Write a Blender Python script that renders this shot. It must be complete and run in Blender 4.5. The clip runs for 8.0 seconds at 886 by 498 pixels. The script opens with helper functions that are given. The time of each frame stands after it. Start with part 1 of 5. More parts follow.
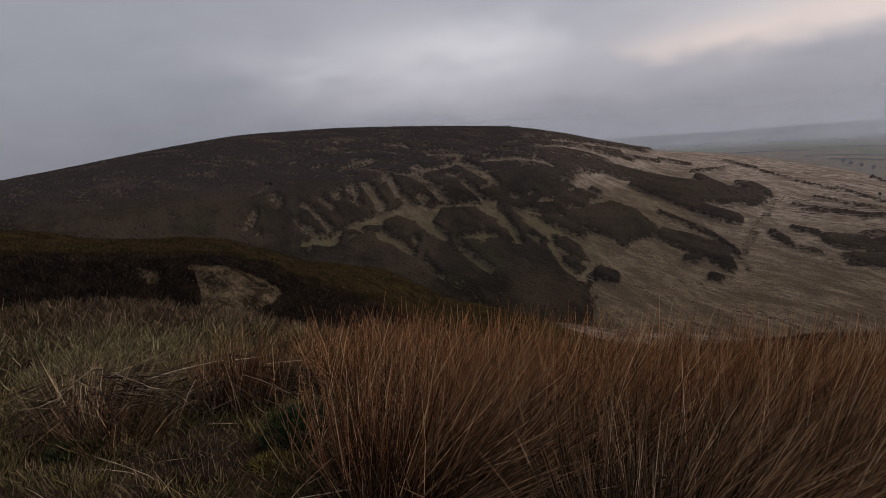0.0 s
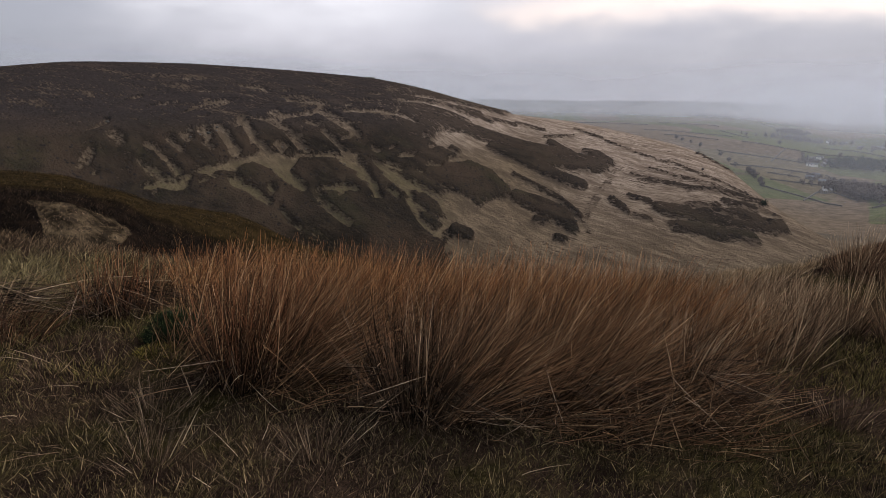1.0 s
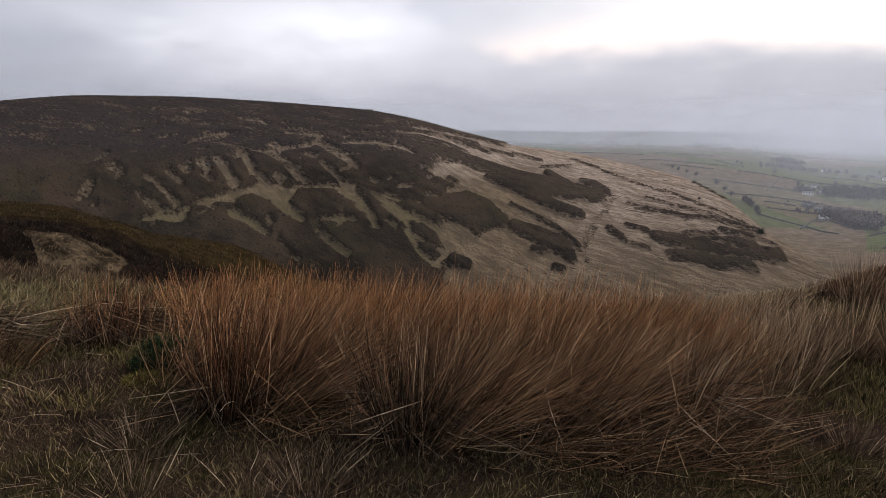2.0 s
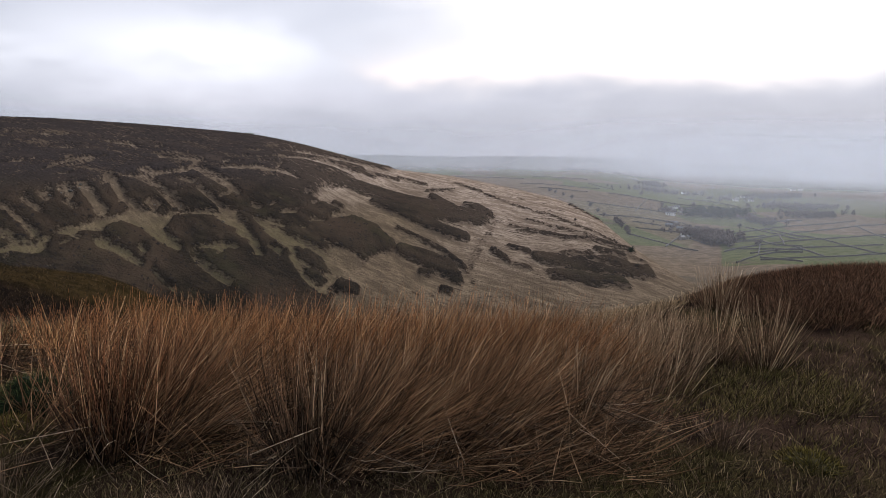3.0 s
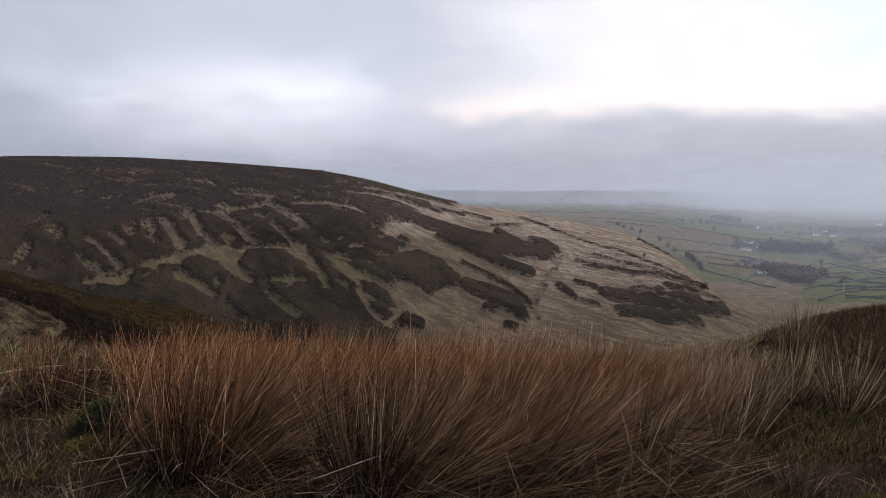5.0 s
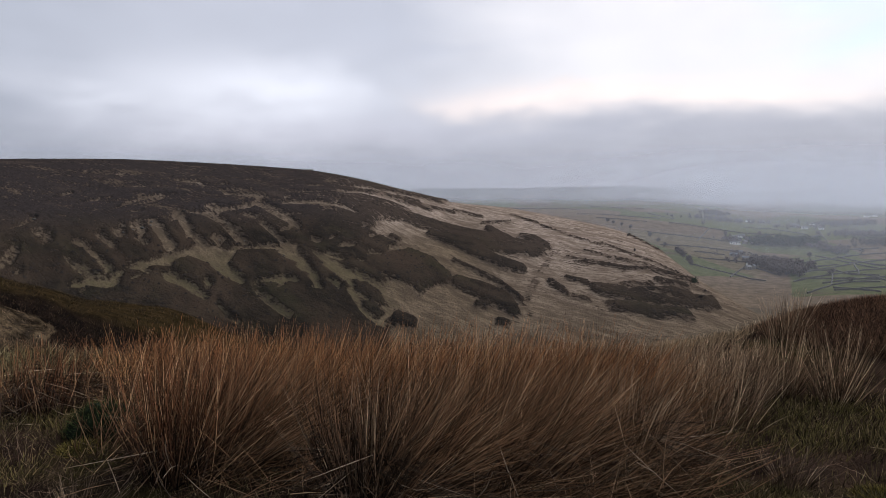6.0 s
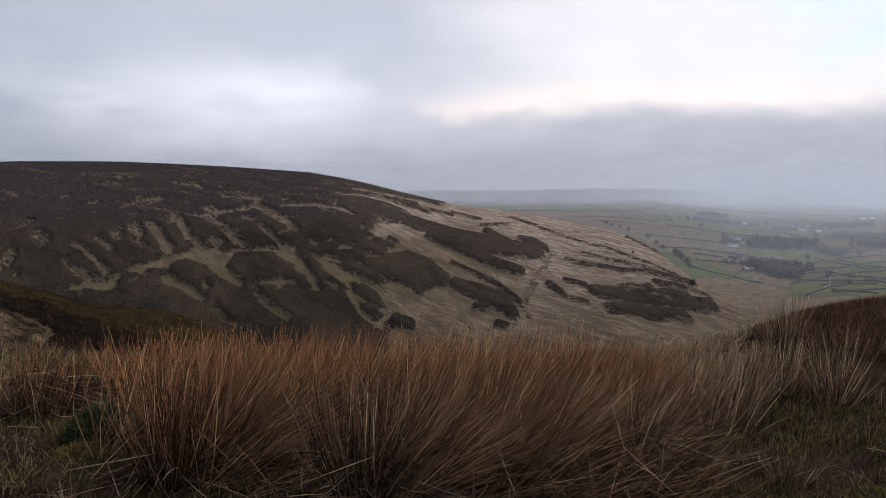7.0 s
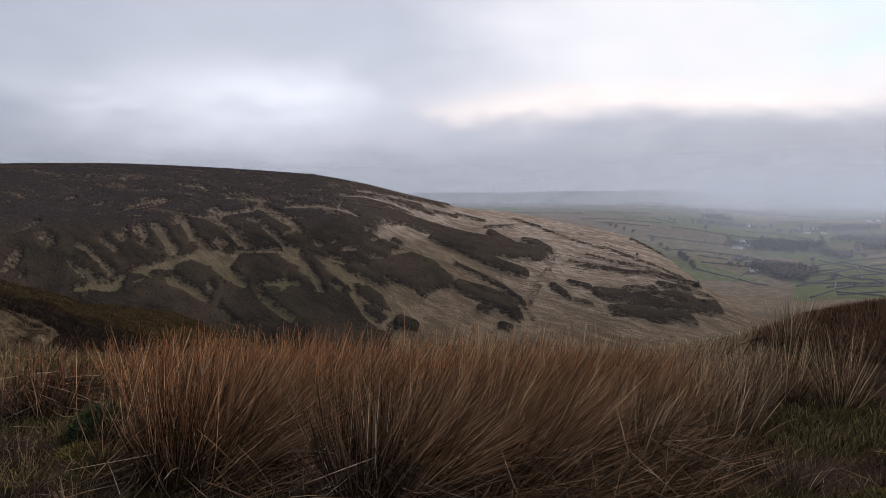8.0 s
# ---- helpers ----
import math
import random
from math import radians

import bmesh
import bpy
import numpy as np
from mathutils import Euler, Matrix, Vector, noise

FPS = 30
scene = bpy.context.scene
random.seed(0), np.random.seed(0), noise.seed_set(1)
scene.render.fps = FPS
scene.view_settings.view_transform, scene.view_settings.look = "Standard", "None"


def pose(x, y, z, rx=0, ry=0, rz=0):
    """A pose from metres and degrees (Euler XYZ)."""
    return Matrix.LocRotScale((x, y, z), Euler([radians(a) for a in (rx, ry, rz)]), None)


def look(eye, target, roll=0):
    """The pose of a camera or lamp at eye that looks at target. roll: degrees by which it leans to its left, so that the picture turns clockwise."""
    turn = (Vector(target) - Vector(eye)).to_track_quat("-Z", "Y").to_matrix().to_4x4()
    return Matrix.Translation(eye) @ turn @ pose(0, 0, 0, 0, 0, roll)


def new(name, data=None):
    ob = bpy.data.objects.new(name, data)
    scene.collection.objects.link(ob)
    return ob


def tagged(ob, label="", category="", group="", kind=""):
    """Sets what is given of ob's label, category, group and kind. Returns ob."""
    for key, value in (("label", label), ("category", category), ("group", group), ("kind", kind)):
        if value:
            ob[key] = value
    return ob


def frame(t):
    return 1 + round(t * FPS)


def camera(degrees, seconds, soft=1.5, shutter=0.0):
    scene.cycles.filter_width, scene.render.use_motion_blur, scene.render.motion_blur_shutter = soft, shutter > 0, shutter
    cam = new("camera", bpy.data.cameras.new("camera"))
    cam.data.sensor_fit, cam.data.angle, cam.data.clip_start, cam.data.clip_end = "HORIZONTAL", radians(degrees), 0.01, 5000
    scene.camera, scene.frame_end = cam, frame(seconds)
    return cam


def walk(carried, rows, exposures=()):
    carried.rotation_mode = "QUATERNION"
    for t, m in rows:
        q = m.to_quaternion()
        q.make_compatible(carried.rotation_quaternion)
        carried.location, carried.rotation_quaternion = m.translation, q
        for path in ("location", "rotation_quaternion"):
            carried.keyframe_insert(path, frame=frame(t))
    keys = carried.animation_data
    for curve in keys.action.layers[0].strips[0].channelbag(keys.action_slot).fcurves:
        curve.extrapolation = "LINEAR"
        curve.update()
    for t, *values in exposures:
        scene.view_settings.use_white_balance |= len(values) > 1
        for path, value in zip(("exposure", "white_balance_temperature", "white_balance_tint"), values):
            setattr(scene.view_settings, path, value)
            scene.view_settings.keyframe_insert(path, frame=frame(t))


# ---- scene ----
cam = camera(68.0, 8.0, soft=0.75)
PATH = [
    (0, (-0.287, 1.181, 1.591), (-0.875, 3.070, 1.296), -3.61),
    (0.2, (-0.172, 0.864, 1.622), (-0.682, 2.761, 1.243), 0.09),
    (0.5, (0.001, 0.389, 1.668), (-0.295, 2.334, 1.307), 4.89),
    (0.7, (0.025, 0.279, 1.678), (-0.199, 2.229, 1.297), 4.29),
    (1, (0.061, 0.113, 1.692), (-0.104, 2.056, 1.250), 1.05),
    (1.2, (0.118, 0.070, 1.711), (-0.069, 2.006, 1.249), -0.39),
    (2.3, (0.050, 0.213, 1.608), (-0.084, 2.184, 1.299), 1.72),
    (2.5, (0.042, 0.202, 1.610), (-0.037, 2.180, 1.321), 1.68),
    (2.7, (0.034, 0.182, 1.612), (0.084, 2.164, 1.348), 0.11),
    (3, (0.021, 0.152, 1.615), (0.199, 2.125, 1.340), 0.91),
    (3.2, (0.034, 0.144, 1.616), (0.106, 2.123, 1.331), -0.21),
    (3.5, (0.054, 0.133, 1.618), (0.025, 2.113, 1.340), -1.77),
    (3.7, (0.056, 0.124, 1.616), (0.022, 2.111, 1.390), -0.01),
    (4, (0.059, 0.111, 1.614), (0.013, 2.101, 1.420), 0.32),
    (4.5, (0.056, 0.104, 1.609), (0.025, 2.096, 1.438), 0.69),
    (6, (0.050, 0.110, 1.605), (0.057, 2.102, 1.426), -0.17),
    (6.5, (0.048, 0.114, 1.600), (0.061, 2.106, 1.425), -0.42),
    (7, (0.047, 0.100, 1.606), (0.059, 2.093, 1.434), -0.20),
    (7.5, (0.052, 0.111, 1.596), (0.056, 2.103, 1.427), -0.25),
    (8, (0.054, 0.115, 1.594), (0.054, 2.108, 1.428), -0.15),
]
EXPOSURES = [(0, -0.46, 6700, 17), (0.5, -0.08, 6700, 16), (1, 0.22, 6700, 16), (2.3, 0.36, 6600, 15), (3, 0.46, 6500, 15), (4.5, 0.3, 6400, 15), (8, 0.16, 6350, 15)]
walk(cam, [(t, look(eye, target, roll)) for t, eye, target, roll in PATH], EXPOSURES)

# ---- sky and light ----
world = bpy.data.worlds.new("overcast_sky")
scene.world = world
world.use_nodes = True


class Nodes:
    """Small helper to write node trees as expressions."""

    def __init__(self, tree):
        self.tree = tree
        tree.nodes.clear()

    def add(self, kind, **settings):
        n = self.tree.nodes.new(kind)
        for k, v in settings.items():
            if k in n.inputs:
                self.feed(n.inputs[k], v)
        return n

    def feed(self, socket, v):
        if isinstance(v, bpy.types.NodeSocket):
            self.tree.links.new(v, socket)
        elif socket.type in ("RGBA",) and not hasattr(v, "__len__"):
            socket.default_value = (v, v, v, 1)
        elif socket.type == "RGBA" and len(v) == 3:
            socket.default_value = (*v, 1)
        else:
            socket.default_value = v

    def math(self, op, a, b=0.0, c=0.0, clamp=False):
        n = self.tree.nodes.new("ShaderNodeMath")
        n.operation, n.use_clamp = op, clamp
        for s, v in zip(n.inputs, (a, b, c)):
            self.feed(s, v)
        return n.outputs[0]

    def ramp(self, v, lo, hi, a=0.0, b=1.0, smooth=True):
        n = self.tree.nodes.new("ShaderNodeMapRange")
        n.interpolation_type = "SMOOTHSTEP" if smooth else "LINEAR"
        for s, x in zip(n.inputs, (v, lo, hi, a, b)):
            self.feed(s, x)
        return n.outputs[0]

    def mix(self, f, a, b, blend="MIX"):
        n = self.tree.nodes.new("ShaderNodeMix")
        n.data_type, n.blend_type = "RGBA", blend
        self.feed(n.inputs[0], f), self.feed(n.inputs[6], a), self.feed(n.inputs[7], b)
        return n.outputs[2]

    def noise(self, vec, scale, detail=4.0, rough=0.55, warp=0.0):
        n = self.tree.nodes.new("ShaderNodeTexNoise")
        if vec is not None:
            self.feed(n.inputs["Vector"], vec)
        n.inputs["Scale"].default_value, n.inputs["Detail"].default_value = scale, detail
        n.inputs["Roughness"].default_value, n.inputs["Distortion"].default_value = rough, warp
        return n.outputs["Fac"]

    def vec(self, x, y, z):
        n = self.tree.nodes.new("ShaderNodeCombineXYZ")
        for s, v in zip(n.inputs, (x, y, z)):
            self.feed(s, v)
        return n.outputs[0]

    def scaled(self, v, x, y, z, rot=0.0):
        n = self.tree.nodes.new("ShaderNodeMapping")
        self.feed(n.inputs["Vector"], v)
        n.inputs["Scale"].default_value, n.inputs["Rotation"].default_value = (x, y, z), (0, 0, rot)
        return n.outputs[0]

    def attr(self, name):
        n = self.tree.nodes.new("ShaderNodeAttribute")
        n.attribute_name = name
        return n.outputs["Fac"]

    def bell(self, v, centre, width):
        d = self.math("DIVIDE", self.math("SUBTRACT", v, centre), width)
        return self.math("POWER", 2.718, self.math("MULTIPLY", self.math("MULTIPLY", d, d), -1.0))


SUN_UP, SUN_ROUND = radians(38), radians(40)
k = Nodes(world.node_tree)
sky = k.tree.nodes.new("ShaderNodeTexSky")
sky.sky_type, sky.sun_disc, sky.sun_elevation, sky.sun_rotation = "NISHITA", False, SUN_UP, SUN_ROUND
direction = k.tree.nodes.new("ShaderNodeTexCoord").outputs["Generated"]
split = k.tree.nodes.new("ShaderNodeSeparateXYZ")
k.feed(split.inputs[0], direction)
dx, dy, dz = split.outputs
az = k.math("MULTIPLY", k.math("ARCTAN2", dx, dy), 45.0)  # cloud forms, in units of 0.8 degrees
el = k.math("MULTIPLY", k.math("ARCSINE", dz), 43.5)
soft = k.noise(k.vec(k.math("MULTIPLY", az, 0.09), k.math("MULTIPLY", el, 0.26), 0.0), 1.0, 5.0, 0.5, 0.4)
fine = k.noise(k.vec(k.math("MULTIPLY", az, 0.30), k.math("MULTIPLY", el, 0.75), 3.0), 1.0, 5.0, 0.55, 0.3)
wob = k.math("SUBTRACT", soft, 0.5)
el2 = k.math("ADD", el, k.math("ADD", k.math("MULTIPLY", wob, 4.0), k.math("MULTIPLY", k.math("SUBTRACT", fine, 0.5), 1.0)))
az2 = k.math("ADD", az, k.math("MULTIPLY", wob, 16.0))
deck = k.mix(k.ramp(el2, -1.0, 10.0), (0.30, 0.315, 0.375), (0.50, 0.53, 0.585))
deck = k.mix(k.math("MULTIPLY", k.ramp(az2, -12, -32), 0.35), deck, (0.27, 0.31, 0.36))
rift = k.math("MULTIPLY", k.bell(az2, -12.0, 9.0), k.bell(el2, 6.0, 2.1))
deck = k.mix(k.math("MULTIPLY", rift, 0.95), deck, (0.80, 0.83, 0.88))
veil = k.math("MULTIPLY", k.bell(az2, -6.0, 13.0), k.bell(el2, 3.6, 1.4))
deck = k.mix(k.math("MULTIPLY", veil, 0.35), deck, (0.62, 0.63, 0.70))
bank = k.math("MULTIPLY", k.ramp(el2, 3.4, 6.8), k.ramp(az2, -4, 10))
deck = k.mix(k.math("MULTIPLY", bank, 0.93), deck, (0.83, 0.83, 0.83))
rim = k.math("MULTIPLY", k.math("MULTIPLY", k.bell(el2, 5.6, 0.9), k.ramp(az2, -4, 6)), k.ramp(az2, 34, 20))
deck = k.mix(k.math("MULTIPLY", rim, 0.75), deck, (1.0, 0.88, 0.80))
hole = k.math("MULTIPLY", k.ramp(el2, 6.5, 9.0), k.ramp(az2, 18, 27))
deck = k.mix(k.math("MULTIPLY", hole, 0.75), deck, (0.66, 0.82, 0.90))
deck = k.mix(k.math("MULTIPLY", k.ramp(el, 12, 50), 0.6), deck, (0.46, 0.50, 0.56))
deck = k.mix(1.0, deck, k.ramp(fine, 0.2, 0.8, 0.96, 1.04, False), "MULTIPLY")
clear = k.mix(1.0, sky.outputs[0], (0.11, 0.11, 0.11), "MULTIPLY")
cover = k.mix(0.94, clear, deck)
back = k.add("ShaderNodeBackground", Color=cover, Strength=1.06)
k.tree.links.new(back.outputs[0], k.add("ShaderNodeOutputWorld").inputs["Surface"])

sun = new("sun", bpy.data.lights.new("sun", "SUN"))
sun.data.energy, sun.data.angle, sun.data.color = 1.75, radians(10), (1.0, 0.94, 0.86)
sun.matrix_world = look((0, 0, 50), (0 - 50 * math.sin(SUN_ROUND), -50 * math.cos(SUN_ROUND), 50 - 50 * math.tan(SUN_UP)))


# ---- materials ----
def material(name, rough=0.9, spec=0.25):
    m = bpy.data.materials.new(name)
    m.use_nodes = True
    n = Nodes(m.node_tree)
    b = n.add("ShaderNodeBsdfPrincipled", Roughness=rough)
    b.inputs["Specular IOR Level"].default_value = spec
    n.tree.links.new(b.outputs[0], n.add("ShaderNodeOutputMaterial").inputs["Surface"])
    n.bsdf = b
    n.place = n.tree.nodes.new("ShaderNodeTexCoord").outputs["Object"]
    n.geo = n.tree.nodes.new("ShaderNodeNewGeometry")
    return m, n


def relief(n, height, strength, distance):
    b = n.add("ShaderNodeBump", Strength=strength, Distance=distance, Height=height)
    n.tree.links.new(b.outputs[0], n.bsdf.inputs["Normal"])


def plain(name, colour, other, scale=3.0, rough=0.85, bump=0.3, spec=0.25):
    """Two tones mottled by noise at two scales, with fine relief."""
    m, n = material(name, rough, spec)
    a = n.noise(n.place, scale, 5)
    b = n.noise(n.place, scale * 9, 3)
    f = n.ramp(n.math("ADD", n.math("MULTIPLY", a, 0.65), n.math("MULTIPLY", b, 0.35)), 0.35, 0.65)
    n.feed(n.bsdf.inputs["Base Color"], n.mix(f, colour, other))
    relief(n, b, bump, 0.02)
    return m


def hill_material():
    m, n = material("moor_hillside", 1.0, 0.0)
    p = n.place
    run = n.scaled(p, 1.0, 1.0, 1.0, radians(42))  # along the lie of the slope
    streak = n.scaled(run, 0.24, 1.0, 1.0)
    big = n.noise(n.scaled(run, 0.45, 1.0, 1.0), 0.045, 5, 0.6, 0.5)
    mid = n.noise(streak, 0.17, 5, 0.65, 0.3)
    fine = n.noise(streak, 0.7, 4, 0.65, 0.2)
    small = n.noise(p, 0.9, 4, 0.65)
    flat = n.noise(n.scaled(p, 0.35, 1.0, 1.0), 0.10, 5, 0.65, 0.3)  # level streaks on the tops
    edge = n.math("ADD", n.attr("heath"), n.math("MULTIPLY", n.math("SUBTRACT", big, 0.5), 0.6))
    way = n.tree.nodes.new("ShaderNodeMix")
    n.feed(way.inputs[0], n.attr("upland")), n.feed(way.inputs[2], mid), n.feed(way.inputs[3], flat)
    mid = way.outputs[0]
    loose = n.ramp(n.attr("bleach"), 0.15, 0.8, 1.7, 2.5, False)  # ragged on the spur, firm edges on the braes
    edge = n.math("ADD", edge, n.math("MULTIPLY", n.math("SUBTRACT", mid, 0.5), loose))
    edge = n.math("ADD", edge, n.math("MULTIPLY", n.math("SUBTRACT", fine, 0.5), loose))
    edge = n.math("ADD", edge, n.math("MULTIPLY", n.math("SUBTRACT", small, 0.5), 1.1))
    heath = n.ramp(edge, -0.03, 0.27)
    brake = n.ramp(edge, -0.42, 0.04)
    # grass: green in the flushes, bleached on the spur
    bleach = n.attr("bleach")
    grass = n.mix(n.ramp(mid, 0.38, 0.62), (0.092, 0.066, 0.042), (0.190, 0.138, 0.088))
    grass = n.mix(n.math("MULTIPLY", n.attr("flush"), 0.75), grass, (0.104, 0.084, 0.043))
    pale = n.mix(n.ramp(mid, 0.38, 0.62), (0.205, 0.150, 0.113), (0.435, 0.340, 0.272))
    grass = n.mix(bleach, grass, pale)
    grass = n.mix(n.ramp(fine, 0.42, 0.68, 0.0, 0.8), grass, n.mix(0.55, grass, (0.08, 0.055, 0.038)))
    grass = n.mix(n.ramp(small, 0.5, 0.75, 0.0, 0.5), grass, (0.075, 0.054, 0.034))
    scrub = n.mix(n.ramp(big, 0.40, 0.60), (0.013, 0.010, 0.0065), (0.036, 0.025, 0.016))
    scrub = n.mix(n.ramp(n.noise(streak, 0.06, 3), 0.50, 0.66), scrub, (0.030, 0.025, 0.013))
    scrub = n.mix(n.ramp(n.noise(run, 0.022, 4, 0.6, 0.4), 0.46, 0.64, 0.0, 0.6), scrub, (0.062, 0.040, 0.026))
    scrub = n.mix(n.ramp(mid, 0.46, 0.70, 0.0, 0.5), scrub, (0.058, 0.042, 0.026))
    scrub = n.mix(n.ramp(small, 0.45, 0.8, 0.0, 0.5), scrub, (0.044, 0.031, 0.023))
    # heather on the tops, with a bluish tint of haze painted in
    scrub = n.mix(n.attr("upland"), scrub, n.mix(n.ramp(small, 0.3, 0.7), (0.016, 0.0135, 0.014), (0.040, 0.031, 0.030)))
    scrub = n.mix(n.math("MULTIPLY", n.attr("upland"), n.ramp(n.noise(n.scaled(p, 0.30, 1.0, 1.0), 0.05, 5, 0.65, 0.3), 0.54, 0.68)), scrub, (0.060, 0.043, 0.034))
    scrub = n.mix(n.math("MULTIPLY", bleach, 0.75), scrub, n.mix(n.ramp(small, 0.3, 0.7), (0.040, 0.029, 0.022), (0.080, 0.057, 0.044)))
    grass = n.mix(n.math("MULTIPLY", brake, 0.65), grass, n.mix(bleach, (0.068, 0.047, 0.033), (0.158, 0.113, 0.083)))
    n.feed(n.bsdf.inputs["Base Color"], n.mix(heath, grass, scrub))
    relief(n, n.math("ADD", n.math("MULTIPLY", heath, 0.8), n.math("ADD", small, mid)), 1.0, 1.0)
    return m


def valley_material():
    m, n = material("valley_fields", 1.0, 0.0)
    p = n.scaled(n.place, 0.006, 0.0036, 0.0, radians(18))
    v = n.tree.nodes.new("ShaderNodeTexVoronoi")
    v.voronoi_dimensions = "2D"
    n.feed(v.inputs["Vector"], p)
    v.inputs["Scale"].default_value, v.inputs["Randomness"].default_value = 1.0, 0.8
    cell = n.tree.nodes.new("ShaderNodeSeparateColor")
    n.feed(cell.inputs[0], v.outputs["Color"])
    patch = n.noise(n.place, 0.012, 5, 0.6)
    small = n.noise(n.place, 0.09, 4, 0.6)
    green = n.mix(n.ramp(small, 0.3, 0.7), (0.066, 0.074, 0.033), (0.108, 0.112, 0.055))
    rough = n.mix(n.ramp(small, 0.3, 0.7), (0.090, 0.068, 0.045), (0.165, 0.122, 0.086))
    f = n.math("ADD", n.attr("pasture"), n.math("MULTIPLY", n.math("SUBTRACT", cell.outputs[0], 0.5), 1.1))
    col = n.mix(n.ramp(f, 0.3, 0.6), rough, green)
    col = n.mix(n.ramp(patch, 0.55, 0.75), col, (0.085, 0.068, 0.05))
    col = n.mix(n.attr("moor"), col, n.mix(n.ramp(patch, 0.4, 0.6), (0.05, 0.042, 0.034), (0.095, 0.075, 0.055)))
    n.feed(n.bsdf.inputs["Base Color"], col)
    relief(n, small, 0.4, 1.5)
    return m


def turf_material():
    m, n = material("moor_turf", 1.0, 0.0)
    p = n.place
    big, mid, small = n.noise(p, 0.35, 5, 0.6), n.noise(p, 2.2, 5, 0.65), n.noise(p, 14, 4, 0.7)
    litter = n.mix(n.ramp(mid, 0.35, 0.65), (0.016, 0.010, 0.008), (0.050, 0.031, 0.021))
    moss = n.mix(n.ramp(small, 0.3, 0.7), (0.016, 0.013, 0.006), (0.045, 0.036, 0.014))
    straw = n.mix(n.ramp(small, 0.3, 0.7), (0.058, 0.046, 0.025), (0.105, 0.083, 0.046))
    col = n.mix(n.ramp(n.math("ADD", big, n.math("MULTIPLY", n.math("SUBTRACT", mid, 0.5), 0.5)), 0.46, 0.6), litter, moss)
    col = n.mix(n.ramp(n.math("ADD", n.attr("straw"), n.math("MULTIPLY", n.math("SUBTRACT", mid, 0.5), 0.8)), 0.35, 0.65), col, straw)
    # near-black heath: the steep bank's shade is put into this colour
    heath = n.mix(n.ramp(mid, 0.4, 0.65), (0.006, 0.0045, 0.004), (0.017, 0.011, 0.008))
    heath = n.mix(n.attr("olive"), heath, n.mix(n.ramp(mid, 0.35, 0.65), (0.014, 0.010, 0.005), (0.034, 0.022, 0.010)))
    col = n.mix(n.ramp(n.math("ADD", n.attr("heath"), n.math("MULTIPLY", n.math("SUBTRACT", mid, 0.5), 0.7)), 0.35, 0.65), col, heath)
    earth = n.mix(n.ramp(n.noise(p, 1.4, 6, 0.75, 0.4), 0.42, 0.60), (0.014, 0.010, 0.007), (0.098, 0.069, 0.041))
    earth = n.mix(n.ramp(n.noise(p, 6.0, 4, 0.7), 0.50, 0.62), earth, (0.030, 0.022, 0.016))
    col = n.mix(n.ramp(n.math("ADD", n.attr("scar"), n.math("MULTIPLY", n.math("SUBTRACT", mid, 0.5), 0.5)), 0.4, 0.6), col, earth)
    tiny = n.noise(p, 75, 4, 0.7)
    col = n.mix(1.0, col, n.ramp(tiny, 0.3, 0.72, 0.3, 2.1, False), "MULTIPLY")
    n.feed(n.bsdf.inputs["Base Color"], col)
    relief(n, n.math("ADD", mid, n.math("ADD", n.math("MULTIPLY", small, 0.5), n.math("MULTIPLY", tiny, 0.25))), 1.0, 0.06)
    return m


def stem_material(name, base, middle, tip, dry, share=0.35):
    """Colour runs up the stem from a foot with shade painted in; each stem has its own tone, and a share of them is
    bleached.
    """
    m, n = material(name, 0.8, 0.06)
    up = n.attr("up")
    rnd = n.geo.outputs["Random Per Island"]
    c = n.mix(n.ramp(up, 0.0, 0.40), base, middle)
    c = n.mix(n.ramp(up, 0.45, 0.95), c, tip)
    c = n.mix(n.ramp(rnd, 1.0 - share, 1.0), c, dry)
    tone = n.math("FRACT", n.math("MULTIPLY", rnd, 37.0))
    c = n.mix(1.0, c, n.ramp(n.math("POWER", tone, 1.8), 0.0, 1.0, 0.16, 2.9, False), "MULTIPLY")
    n.feed(n.bsdf.inputs["Base Color"], c)
    return m


def leaf_material(name, dark, light, rough=0.7):
    m, n = material(name, rough, 0.03)
    rnd = n.geo.outputs["Random Per Island"]
    c = n.mix(rnd, dark, light)
    c = n.mix(n.ramp(n.noise(n.place, 1.3, 4), 0.35, 0.65), c, n.mix(0.5, c, dark))
    n.feed(n.bsdf.inputs["Base Color"], c)
    return m


def haze_material(density):
    """Haze for the added sheets: lets most light pass and scatters the rest, thinning out upwards."""
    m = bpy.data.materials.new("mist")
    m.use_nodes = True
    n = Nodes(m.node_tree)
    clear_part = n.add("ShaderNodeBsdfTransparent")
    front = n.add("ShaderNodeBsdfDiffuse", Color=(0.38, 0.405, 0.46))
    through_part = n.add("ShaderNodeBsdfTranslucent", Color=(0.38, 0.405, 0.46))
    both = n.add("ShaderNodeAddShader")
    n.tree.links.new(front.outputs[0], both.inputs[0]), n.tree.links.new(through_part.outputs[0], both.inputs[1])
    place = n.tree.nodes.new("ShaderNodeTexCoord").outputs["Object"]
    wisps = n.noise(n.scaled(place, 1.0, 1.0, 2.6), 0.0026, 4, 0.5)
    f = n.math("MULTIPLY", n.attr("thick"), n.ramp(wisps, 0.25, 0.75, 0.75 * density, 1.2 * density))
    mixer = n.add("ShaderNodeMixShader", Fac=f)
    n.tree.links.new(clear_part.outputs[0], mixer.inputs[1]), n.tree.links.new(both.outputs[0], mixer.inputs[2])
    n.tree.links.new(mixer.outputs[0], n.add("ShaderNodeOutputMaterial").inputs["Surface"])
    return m


